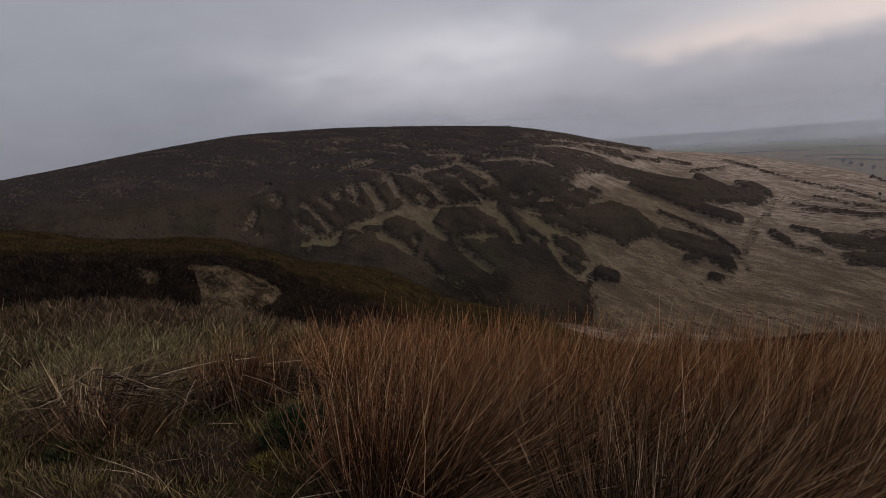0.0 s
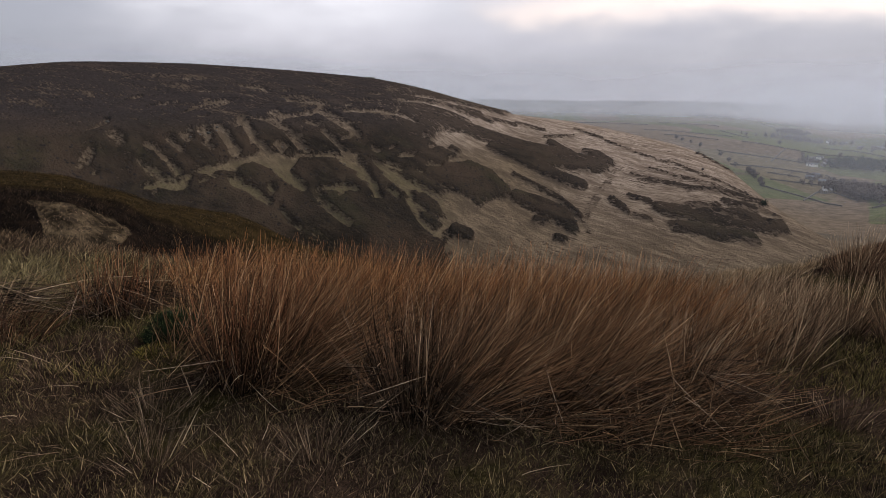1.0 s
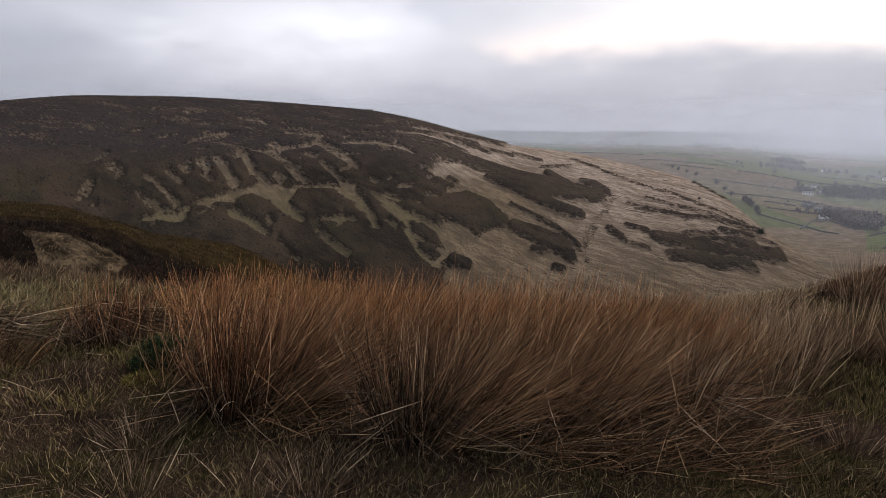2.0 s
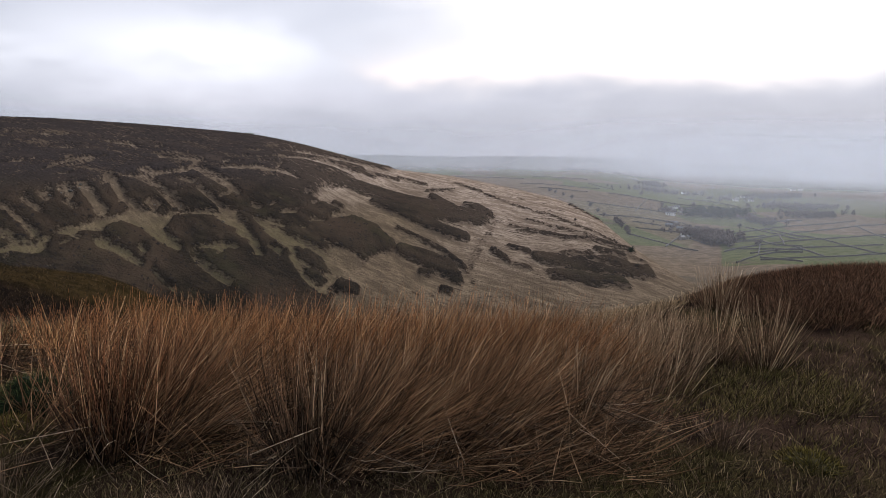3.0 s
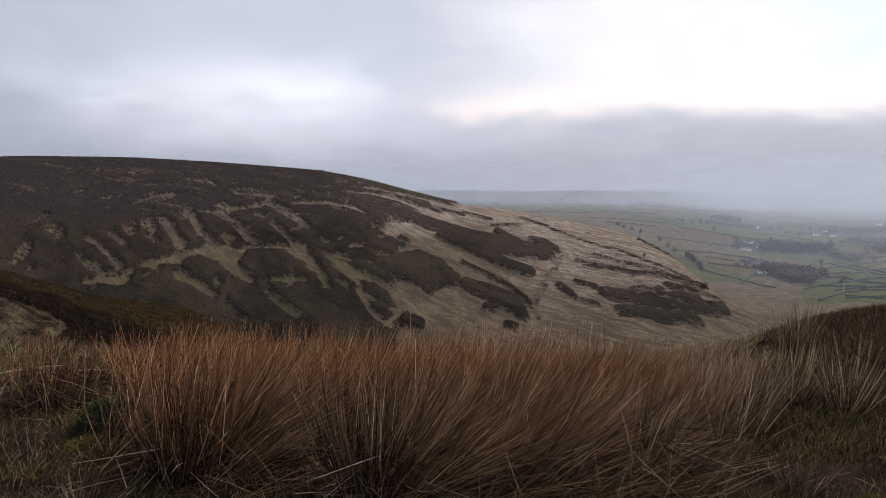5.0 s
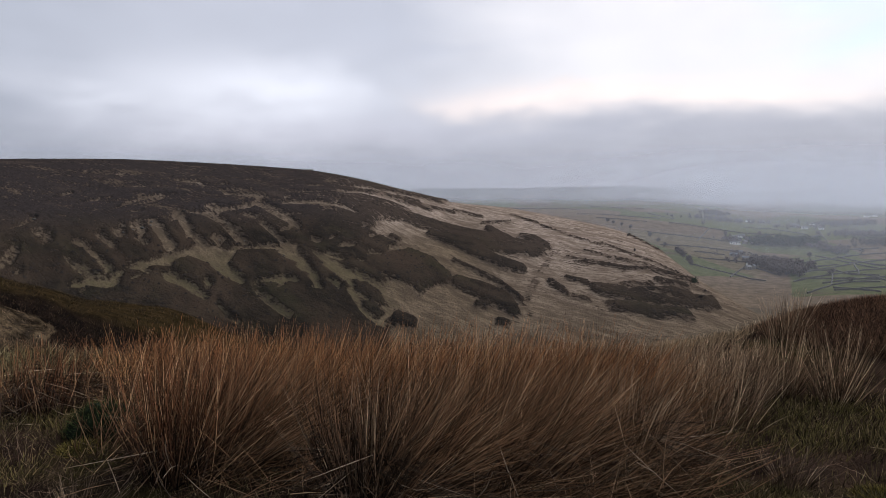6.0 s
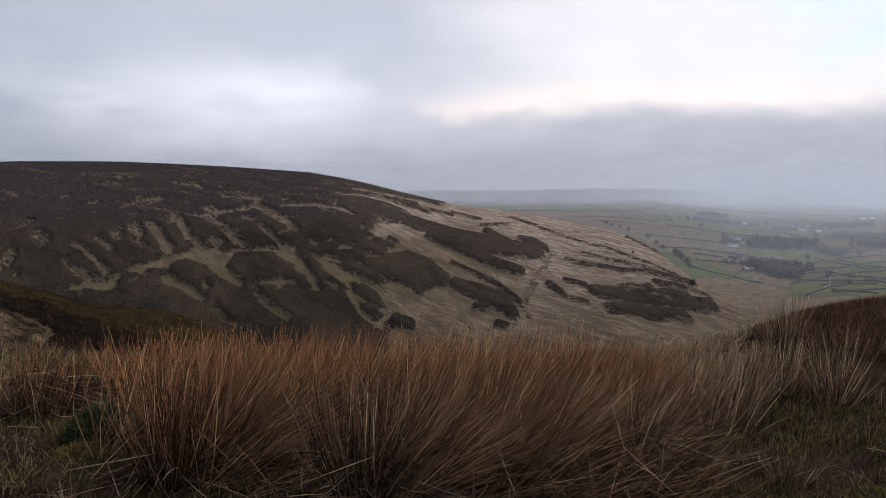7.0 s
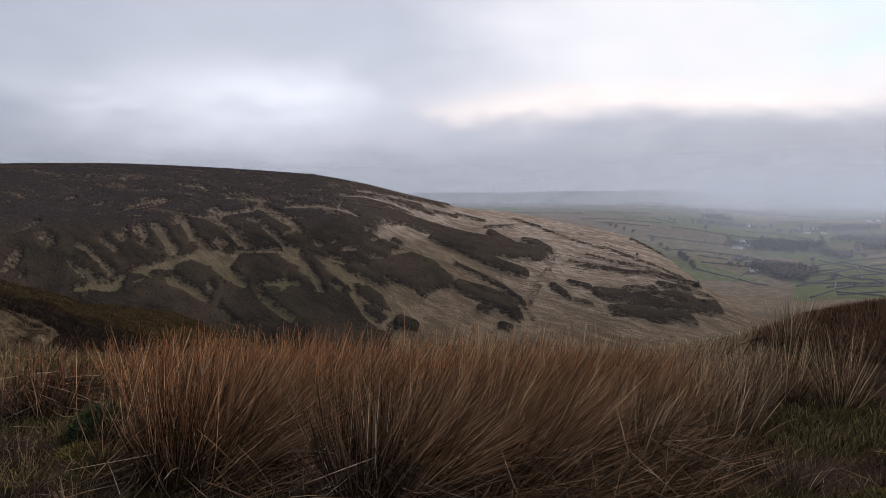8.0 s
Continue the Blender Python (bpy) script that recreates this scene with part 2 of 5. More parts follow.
HILL, VALLEY, TURF = hill_material(), valley_material(), turf_material()
# first colour of each is the foot, darkened as the shade low among stems
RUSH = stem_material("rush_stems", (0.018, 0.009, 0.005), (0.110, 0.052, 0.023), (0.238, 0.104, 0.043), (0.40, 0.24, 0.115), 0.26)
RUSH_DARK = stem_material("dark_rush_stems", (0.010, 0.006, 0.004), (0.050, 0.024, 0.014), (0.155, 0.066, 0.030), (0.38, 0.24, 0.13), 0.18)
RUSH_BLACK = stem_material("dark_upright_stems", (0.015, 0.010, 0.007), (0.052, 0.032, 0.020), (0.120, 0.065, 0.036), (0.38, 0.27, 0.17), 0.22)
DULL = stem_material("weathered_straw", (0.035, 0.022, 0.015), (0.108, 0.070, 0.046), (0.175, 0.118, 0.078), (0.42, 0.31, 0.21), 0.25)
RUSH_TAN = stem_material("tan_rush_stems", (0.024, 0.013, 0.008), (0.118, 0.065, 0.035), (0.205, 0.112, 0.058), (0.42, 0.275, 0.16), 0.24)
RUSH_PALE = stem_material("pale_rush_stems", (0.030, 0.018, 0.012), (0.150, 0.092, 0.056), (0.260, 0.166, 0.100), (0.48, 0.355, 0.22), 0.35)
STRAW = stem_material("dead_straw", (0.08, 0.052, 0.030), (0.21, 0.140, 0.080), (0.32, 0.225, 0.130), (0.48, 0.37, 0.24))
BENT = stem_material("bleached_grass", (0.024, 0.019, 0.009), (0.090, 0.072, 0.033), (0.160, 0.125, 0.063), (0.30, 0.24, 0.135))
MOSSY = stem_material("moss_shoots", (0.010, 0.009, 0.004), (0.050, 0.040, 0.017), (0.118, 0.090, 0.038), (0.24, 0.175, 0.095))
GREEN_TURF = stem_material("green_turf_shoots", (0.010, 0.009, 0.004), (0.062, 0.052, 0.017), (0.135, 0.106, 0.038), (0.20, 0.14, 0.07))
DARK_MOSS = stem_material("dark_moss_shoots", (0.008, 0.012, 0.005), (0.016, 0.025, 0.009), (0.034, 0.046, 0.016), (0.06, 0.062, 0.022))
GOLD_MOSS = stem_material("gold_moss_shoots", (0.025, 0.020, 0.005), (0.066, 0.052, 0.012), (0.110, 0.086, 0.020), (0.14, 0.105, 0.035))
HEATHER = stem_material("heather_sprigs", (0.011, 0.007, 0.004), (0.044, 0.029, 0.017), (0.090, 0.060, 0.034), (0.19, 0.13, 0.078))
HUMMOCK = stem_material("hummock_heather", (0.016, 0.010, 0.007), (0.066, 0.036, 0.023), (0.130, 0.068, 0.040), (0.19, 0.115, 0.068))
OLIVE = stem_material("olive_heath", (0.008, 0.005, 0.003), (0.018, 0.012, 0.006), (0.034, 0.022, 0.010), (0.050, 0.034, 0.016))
# straw litter, its colour darkened for the shade in the clumps' cores
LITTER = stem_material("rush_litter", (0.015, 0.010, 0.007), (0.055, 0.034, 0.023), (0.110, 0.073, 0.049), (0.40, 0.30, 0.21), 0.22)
# heather colour lowered to paint in the shade of the steep bank face
BANK_SHADED = stem_material("bank_heather", (0.005, 0.004, 0.003), (0.012, 0.008, 0.006), (0.026, 0.015, 0.010), (0.040, 0.025, 0.016))


# ---- shape of the land ----
def lattice(ix, iy, seed):
    h = (ix * 374761393 + iy * 668265263 + seed * 974711) & 0xFFFFFFFF
    h = ((h ^ (h >> 13)) * 1274126177) & 0xFFFFFFFF
    return ((h ^ (h >> 16)) & 0xFFFF) / 65535.0


def bumps(x, y, size, octaves=4, seed=0, gain=0.5):
    """Smooth random relief between -1 and 1."""
    out, amp, total = np.zeros(np.shape(x)), 1.0, 0.0
    for o in range(octaves):
        u, v = np.asarray(x) / size, np.asarray(y) / size
        iu, iv = np.floor(u).astype(np.int64), np.floor(v).astype(np.int64)
        fu, fv = u - iu, v - iv
        fu, fv = fu * fu * (3 - 2 * fu), fv * fv * (3 - 2 * fv)
        a, b = lattice(iu, iv, seed + o), lattice(iu + 1, iv, seed + o)
        c, d = lattice(iu, iv + 1, seed + o), lattice(iu + 1, iv + 1, seed + o)
        out = out + amp * ((a * (1 - fu) + b * fu) * (1 - fv) + (c * (1 - fu) + d * fu) * fv) * 2 - amp
        total, amp, size = total + amp, amp * gain, size / 2.03
    return out / total


def step(v, lo, hi):
    s = np.clip((v - lo) / (hi - lo), 0, 1)
    return s * s * (3 - 2 * s)


def grid_value(rows, cols, table, a, r):
    """Smooth interpolation in a small table of heights by bearing and distance."""
    table = np.array(table, float)
    i = np.clip(np.searchsorted(rows, a) - 1, 0, len(rows) - 2)
    j = np.clip(np.searchsorted(cols, r) - 1, 0, len(cols) - 2)
    rows, cols = np.array(rows, float), np.array(cols, float)
    fa, fr = np.clip((a - rows[i]) / (rows[i + 1] - rows[i]), 0, 1), np.clip((r - cols[j]) / (cols[j + 1] - cols[j]), 0, 1)
    fa = 0.5 * fa + 0.5 * fa * fa * (3 - 2 * fa)
    fr = 0.6 * fr + 0.4 * fr * fr * (3 - 2 * fr)
    return (table[i, j] * (1 - fa) + table[i + 1, j] * fa) * (1 - fr) + (table[i, j + 1] * (1 - fa) + table[i + 1, j + 1] * fa) * fr


NEAR_BEARING = (-57.6, -49, -43, -38.5, -35, -31.7, -28, -23.3, -15.7, 0, 13.1, 25.7, 37.4, 57.6)
NEAR_REACH = (4, 7.5, 10.5, 13.5, 15, 18.5, 20.5, 25.5, 34, 46)
NEAR_HEIGHT = (
    (0, 0.1, 0.05, -1.2, -1.6, -0.1, 0, 0.2, -1, -1),
    (0, 0.12, 0.03, -1.5, -1.8, -0.25, -0.15, 0.1, -1.5, -2),
    (0, 0.12, -0.05, -1.8, -2, -0.45, -0.4, -0.65, -2.2, -3.5),
    (0, 0.1, -0.18, -2, -2.1, -0.55, -0.55, -0.85, -2.8, -5),
    (0.02, 0.07, -0.35, -2.1, -2.2, -0.8, -0.7, -1.1, -3.2, -6),
    (0.03, 0.05, -0.55, -2.1, -2.4, -1.2, -1.05, -1.5, -3.8, -7.2),
    (0.04, -0.05, -0.8, -2.3, -2.8, -1.95, -1.7, -2.15, -4.2, -8),
    (0.05, -0.19, -1.18, -2.5, -3.1, -2.7, -2.4, -2.6, -5, -8.7),
    (0.05, -0.37, -1.44, -2.7, -3.3, -4.2, -4.4, -4.2, -7.3, -11),
    (0.03, -0.5, -1.29, -2.38, -2.9, -4.1, -4.8, -6.3, -8.8, -12.5),
    (-0.01, -0.40, -1.0, -1.95, -2.4, -3.6, -4.4, -6, -8.7, -12.5),
    (0, -0.10, -0.6, -1.3, -1.8, -3.1, -3.8, -5.6, -8.4, -12.2),
    (0, 0.06, 0, -0.25, -0.6, -1.7, -2.7, -4.6, -7.6, -11.5),
    (0, 0.07, 0.17, 0.32, 0.35, 0, -0.4, -1.8, -5, -9.1),
)
# the moor across the clough: bearing, crest distance, crest slope as seen from the shelf (degrees), foot distance, foot height
MOOR = np.array((
    (-74.6, 507, -2.92, 205, -18), (-57.6, 490, -1.34, 200, -26), (-48, 484, 0.04, 208, -36), (-40.7, 476, 1.22, 217, -45),
    (-34, 471, 2.12, 227, -52), (-25.7, 465, 2.28, 236, -58), (-18.3, 471, 2.01, 235, -60), (-10.9, 487, 1.54, 232, -62),
    (-6.6, 496, 0.75, 231, -63), (-4, 503, 0.03, 231, -64), (0.8, 514, -1.11, 227, -64), (5.7, 515, -1.48, 227, -66),
    (10.5, 487, -2.39, 228, -66), (15.2, 452, -3.32, 230, -66), (17.5, 424, -4.25, 231, -66), (19.8, 391, -5.74, 232, -66),
), float)
SPUR = np.array((
    (21, 361, -7.06, 233, -66), (24, 333, -8.78, 235, -67), (28.1, 310, -10.78, 238, -72), (37.4, 313, -13.28, 247, -78),
    (74.6, 370, -12.3, 292, -80),
), float)
LAND = np.vstack((MOOR, SPUR))
ROUND = np.arange(-112, 112.1, 0.5)  # the same by even bearings, with the corners rounded off
KERNEL = np.exp(-0.5 * (np.arange(-9, 10) * 0.5 / 1.4) ** 2)
KERNEL = KERNEL / KERNEL.sum()
LAND = np.stack([ROUND[9:-9]] + [np.convolve(np.interp(ROUND, LAND[:, 0], LAND[:, c]), KERNEL, "valid") for c in (1, 2, 3, 4)], 1)
DALE_BEARING = (-25.7, 5.3, 13.1, 19.5, 25.7, 34, 52.9)
DALE_REACH = (600, 830, 1130, 1510, 2110, 2720, 3320, 3900)
DALE_HEIGHT = (
    (-40, -40, -40, -40, -44, -41, -1, -10),
    (-60, -70, -70, -58, -52, -50, 13, -10),
    (-80, -94, -84, -59, -52, -52, 17, -10),
    (-95, -114, -99, -70, -59, -55, 18, -10),
    (-105, -123, -114, -88, -72, -65, -3, -10),
    (-105, -110, -112, -95, -78, -66, -23, -8),
    (-100, -102, -103, -96, -81, -64, -43, -0),
)


def land(x, y):
    """Height of the ground at a place."""
    x, y = np.asarray(x, float), np.asarray(y, float)
    r = np.hypot(x, y) + 1e-6
    a = np.degrees(np.arctan2(x, y))
    a = np.where(np.abs(a) > 100, np.sign(a) * 100, a)
    rc, ec, rf, zf = (np.interp(a, LAND[:, 0], LAND[:, c]) for c in (1, 2, 3, 4))
    zc = 1.6 + rc * np.tan(np.radians(ec))
    near = grid_value(NEAR_BEARING, NEAR_REACH, NEAR_HEIGHT, a, r)
    near = near + 0.05 * bumps(x, y, 1.3, 3, 5) * step(r, 0.5, 3) + 0.18 * bumps(x, y, 5, 3, 9) * step(r, 8, 20)
    knoll = np.exp(-np.abs((x - 6.5) / 2.75) ** 5 - np.abs((y - 6.9) / 1.45) ** 4)  # the heather hummock at the shelf's edge
    near = near + knoll * (0.33 - near)
    edge = grid_value(NEAR_BEARING, NEAR_REACH, NEAR_HEIGHT, a, np.full(r.shape, 46.0))
    s = np.clip((r - 46) / (rf - 46), 0, 1)
    slope = edge + (zf - edge) * (0.75 * s + 0.25 * s * s * (3 - 2 * s))
    h = np.clip((r - rf) / (rc - rf), 0, 1)
    side = zf + (zc - zf) * (1 - (1 - h) ** 1.45)
    lean = x * 0.86 - (y - 340) * 0.42
    gully = bumps(lean, y * 0.29 + x * 0.1, 26, 3, 21)
    side = side + 3.6 * gully * np.sin(np.pi * np.clip(h * 1.1, 0, 1)) ** 1.0 * (1 - 0.6 * step(a, 2.6, 10.5))
    side = side + 1.2 * bumps(x, y, 34, 4, 33) * np.sin(np.pi * h)
    dale = grid_value(DALE_BEARING, DALE_REACH, DALE_HEIGHT, a, r) + (5 + 9 * step(r, 1430, 2110)) * bumps(x, y, 380, 4, 41) * step(r, 600, 1060)
    over = step(r, rc, rc + 200)
    beyond = (zc + (np.minimum(np.tan(np.radians(ec)), 0) - 0.053) * np.minimum(r - rc, 226)) * (1 - over) + dale * over
    z = np.where(r < 46, near, np.where(r < rf, slope, np.where(r < rc, side, beyond)))
    behind = step(np.abs(np.degrees(np.arctan2(x, y))), 75, 110)
    return z * (1 - behind) + behind * (0.02 * np.minimum(r, 400) + 0.3 * bumps(x, y, 30, 3, 3) * step(r, 3, 30))


def scar_at(x, y):
    """Bare slips in the face of the bank across the little clough: 1 inside, 0 outside."""
    r, a = np.hypot(x, y), np.degrees(np.arctan2(x, y))
    rag = bumps(x, y, 0.9, 3, 61)
    left = -35.4 - 0.4 * (r - 14.5) + 1.6 * rag
    slip = step(a, left - 0.3, left + 0.3) * step(-a, 30.6 + 1.3 * rag, 31.4 + 1.3 * rag) * step(r, 12.4, 13.2) * step(-r, -18.5, -18.0)
    spot = 0.9 * np.exp(-((a + 40.0 + 0.6 * rag) / 1.1) ** 4 - ((r - 17.8 + 0.35 * (a + 40) - 0.4 * rag) / 0.35) ** 4)
    return np.clip(slip + spot, 0, 1)


def at(x, y):
    return float(land(np.array([x]), np.array([y]))[0])


# ---- helpers for things ----
def raw_mesh(name, verts, faces, mats, attrs=(), smooth=False, face_mat=None):
    """A mesh from arrays: faces all have the same number of corners."""
    verts, faces = np.asarray(verts, np.float32), np.asarray(faces, np.int32)
    me = bpy.data.meshes.new(name)
    me.vertices.add(len(verts))
    me.vertices.foreach_set("co", verts.ravel())
    me.loops.add(faces.size)
    me.loops.foreach_set("vertex_index", faces.ravel())
    me.polygons.add(len(faces))
    me.polygons.foreach_set("loop_start", np.arange(len(faces), dtype=np.int32) * faces.shape[1])
    if smooth:
        me.polygons.foreach_set("use_smooth", np.ones(len(faces), bool))
    for m in mats if isinstance(mats, (tuple, list)) else (mats,):
        me.materials.append(m)
    if face_mat is not None:
        me.polygons.foreach_set("material_index", np.asarray(face_mat, np.int32))
    for key, values in attrs:
        layer = me.attributes.new(key, "FLOAT", "POINT")
        layer.data.foreach_set("value", np.asarray(values, np.float32))
    me.update(calc_edges=True)
    me.validate()
    return me


def part(name, bm, mat, parent, label=""):
    """Links a bmesh as one mesh object under a thing or a part."""
    me = bpy.data.meshes.new(name)
    bm.to_mesh(me)
    bm.free()
    me.materials.append(mat)
    ob = new(name, me)
    ob.parent = parent
    return tagged(ob, label)


# ---- the ground, one sheet to the horizon ----
# runs of grass through the heather, heather through the grass, and glades in that: x, y, half width along each run
GRASS = {
    "flush": (((-137.5, 246, 1.1), (-133.5, 252, 1.7), (-127.7, 254, 1.8)), ((-129.4, 257, 0.9), (-126.6, 266, 1.1), (-123.3, 271, 1.9), (-119.8, 277, 2.4), (-115.6, 275, 1.9)), ((-117.9, 281, 2.4), (-111.7, 290, 2.0), (-104.4, 294, 3.8), (-96.9, 294, 3.3), (-95.1, 302, 1.3)), ((-113.7, 304, 1.3), (-108.6, 297, 2.3)), ((-113.8, 270, 1.4), (-109.0, 267, 1.4), (-102.1, 264, 1.4), (-96.8, 262, 1.1), (-93.2, 259, 0.7)),),
    "tongues": (((-75.4, 310, 1.6), (-69.0, 305, 2.1), (-61.9, 296, 2.3), (-56.4, 287, 1.7), (-53.4, 280, 1.2), (-50.4, 278, 0.5)), ((-74.6, 318, 1.4), (-63.3, 310, 1.3), (-56.2, 307, 1.6), (-49.8, 300, 2.1), (-43.7, 294, 2.3), (-37.3, 293, 1.0)), ((-43.7, 294, 2.0), (-41.0, 287, 1.5), (-38.3, 281, 1.5), (-34.4, 273, 1.2), (-32.5, 268, 0.9), (-28.0, 263, 1.1), (-24.8, 261, 1.1), (-22.5, 260, 0.9)),),
    "tips": (((-35.6, 279, 1.0), (-31.0, 276, 0.7)), ((-24.9, 261, 1.4), (-21.8, 269, 1.2), (-20.3, 273, 1.0)), ((-48.7, 286, 0.5), (-45.1, 283, 0.7), (-43.5, 280, 0.5)), ((-39.6, 295, 1.0), (-31.9, 290, 1.3), (-24.0, 285, 2.2), (-15.8, 279, 3.2), (-7.8, 276, 3.8)), ((-24.5, 272, 0.9), (-18.5, 275, 1.4)), ((-54.4, 312, 1.3), (-45.8, 308, 0.8)), ((-76.3, 280, 0.7), (-70.4, 281, 1.2), (-66.5, 283, 1.0), (-61.0, 281, 0.5)), ((-68.9, 287, 0.5), (-66.7, 283, 0.7)), ((-68.0, 277, 1.0), (-66.5, 279, 0.7)),),
    "fells": (((-123.7, 327, 0.8), (-117.1, 330, 1.4), (-108.1, 327, 1.4)), ((-118.9, 339, 1.7), (-113.7, 336, 2.3)), ((-129.2, 322, 1.4), (-127.3, 314, 1.1)), ((-100.4, 359, 1.5), (-91.3, 353, 1.8), (-81.9, 345, 1.8), (-76.7, 341, 1.2), (-71.2, 336, 0.9)), ((-79.1, 330, 0.6), (-76.5, 334, 0.9)), ((-173.6, 321, 0.5), (-169.0, 328, 0.8), (-166.8, 332, 0.6)), ((-157.4, 321, 0.8), (-155.9, 327, 0.8), (-153.6, 336, 0.9), (-149.0, 344, 0.9), (-142.3, 351, 0.6)), ((-149.0, 316, 0.5), (-144.7, 318, 0.5)), ((-148.8, 335, 0.9), (-145.1, 343, 0.9)),),
    "tops": (((-178.9, 367, 0.5), (-173.6, 367, 0.5), (-168.8, 373, 0.3)), ((-163.7, 354, 0.6), (-153.7, 359, 0.9)), ((-148.5, 373, 0.6), (-138.4, 376, 1.0), (-132.6, 373, 0.6)), ((-115.8, 399, 1.0), (-114.3, 405, 0.7)), ((-125.5, 380, 0.6), (-122.6, 379, 0.6)), ((-188.0, 324, 0.6), (-186.1, 331, 0.8)), ((-117.9, 364, 1.2), (-108.8, 367, 1.3), (-99.4, 369, 1.3)), ((-122.9, 367, 0.6), (-108.7, 378, 0.6)), ((-110.5, 342, 1.5), (-101.6, 352, 1.2)), ((-101.8, 342, 1.2), (-94.6, 337, 1.2)),),
    "crest": (((-86.4, 364, 1.2), (-69.0, 372, 1.3), (-57.4, 379, 1.3), (-48.9, 378, 0.6)), ((-82.4, 390, 0.7), (-68.6, 408, 1.0), (-50.8, 434, 1.5), (-32.7, 440, 1.5), (-13.6, 433, 1.9), (5.7, 433, 1.5)), ((-59.2, 442, 1.1), (-38.5, 465, 1.6), (-6.7, 473, 2.8), (28.9, 458, 3.1)), ((-61.4, 388, 1.3), (-57.5, 389, 1.0)), ((-42.6, 398, 1.0), (-39.1, 412, 1.1)), ((-83.2, 408, 0.7), (-77.1, 416, 0.7)), ((-72.2, 389, 0.7), (-60.6, 401, 0.7)), ((-88.7, 375, 1.0), (-79.3, 376, 0.6)),),
    "brae": (((-34.9, 363, 1.3), (-24.7, 374, 1.6), (-18.1, 369, 2.9), (-10.8, 360, 4.3), (3.9, 342, 4.1), (21.0, 332, 3.5), (33.6, 315, 3.3)), ((8.0, 400, 1.0), (17.0, 409, 1.1)), ((48.0, 431, 1.5), (47.8, 410, 2.1), (49.2, 387, 1.3), (51.8, 372, 1.0)), ((32.1, 354, 1.2), (41.4, 346, 1.2)), ((44.4, 339, 1.2), (57.4, 351, 1.2)), ((43.0, 363, 0.9), (52.1, 365, 0.6)), ((-25.1, 379, 1.0), (-12.5, 397, 0.7)), ((-3.9, 382, 1.3), (-5.0, 390, 1.3)),),
}
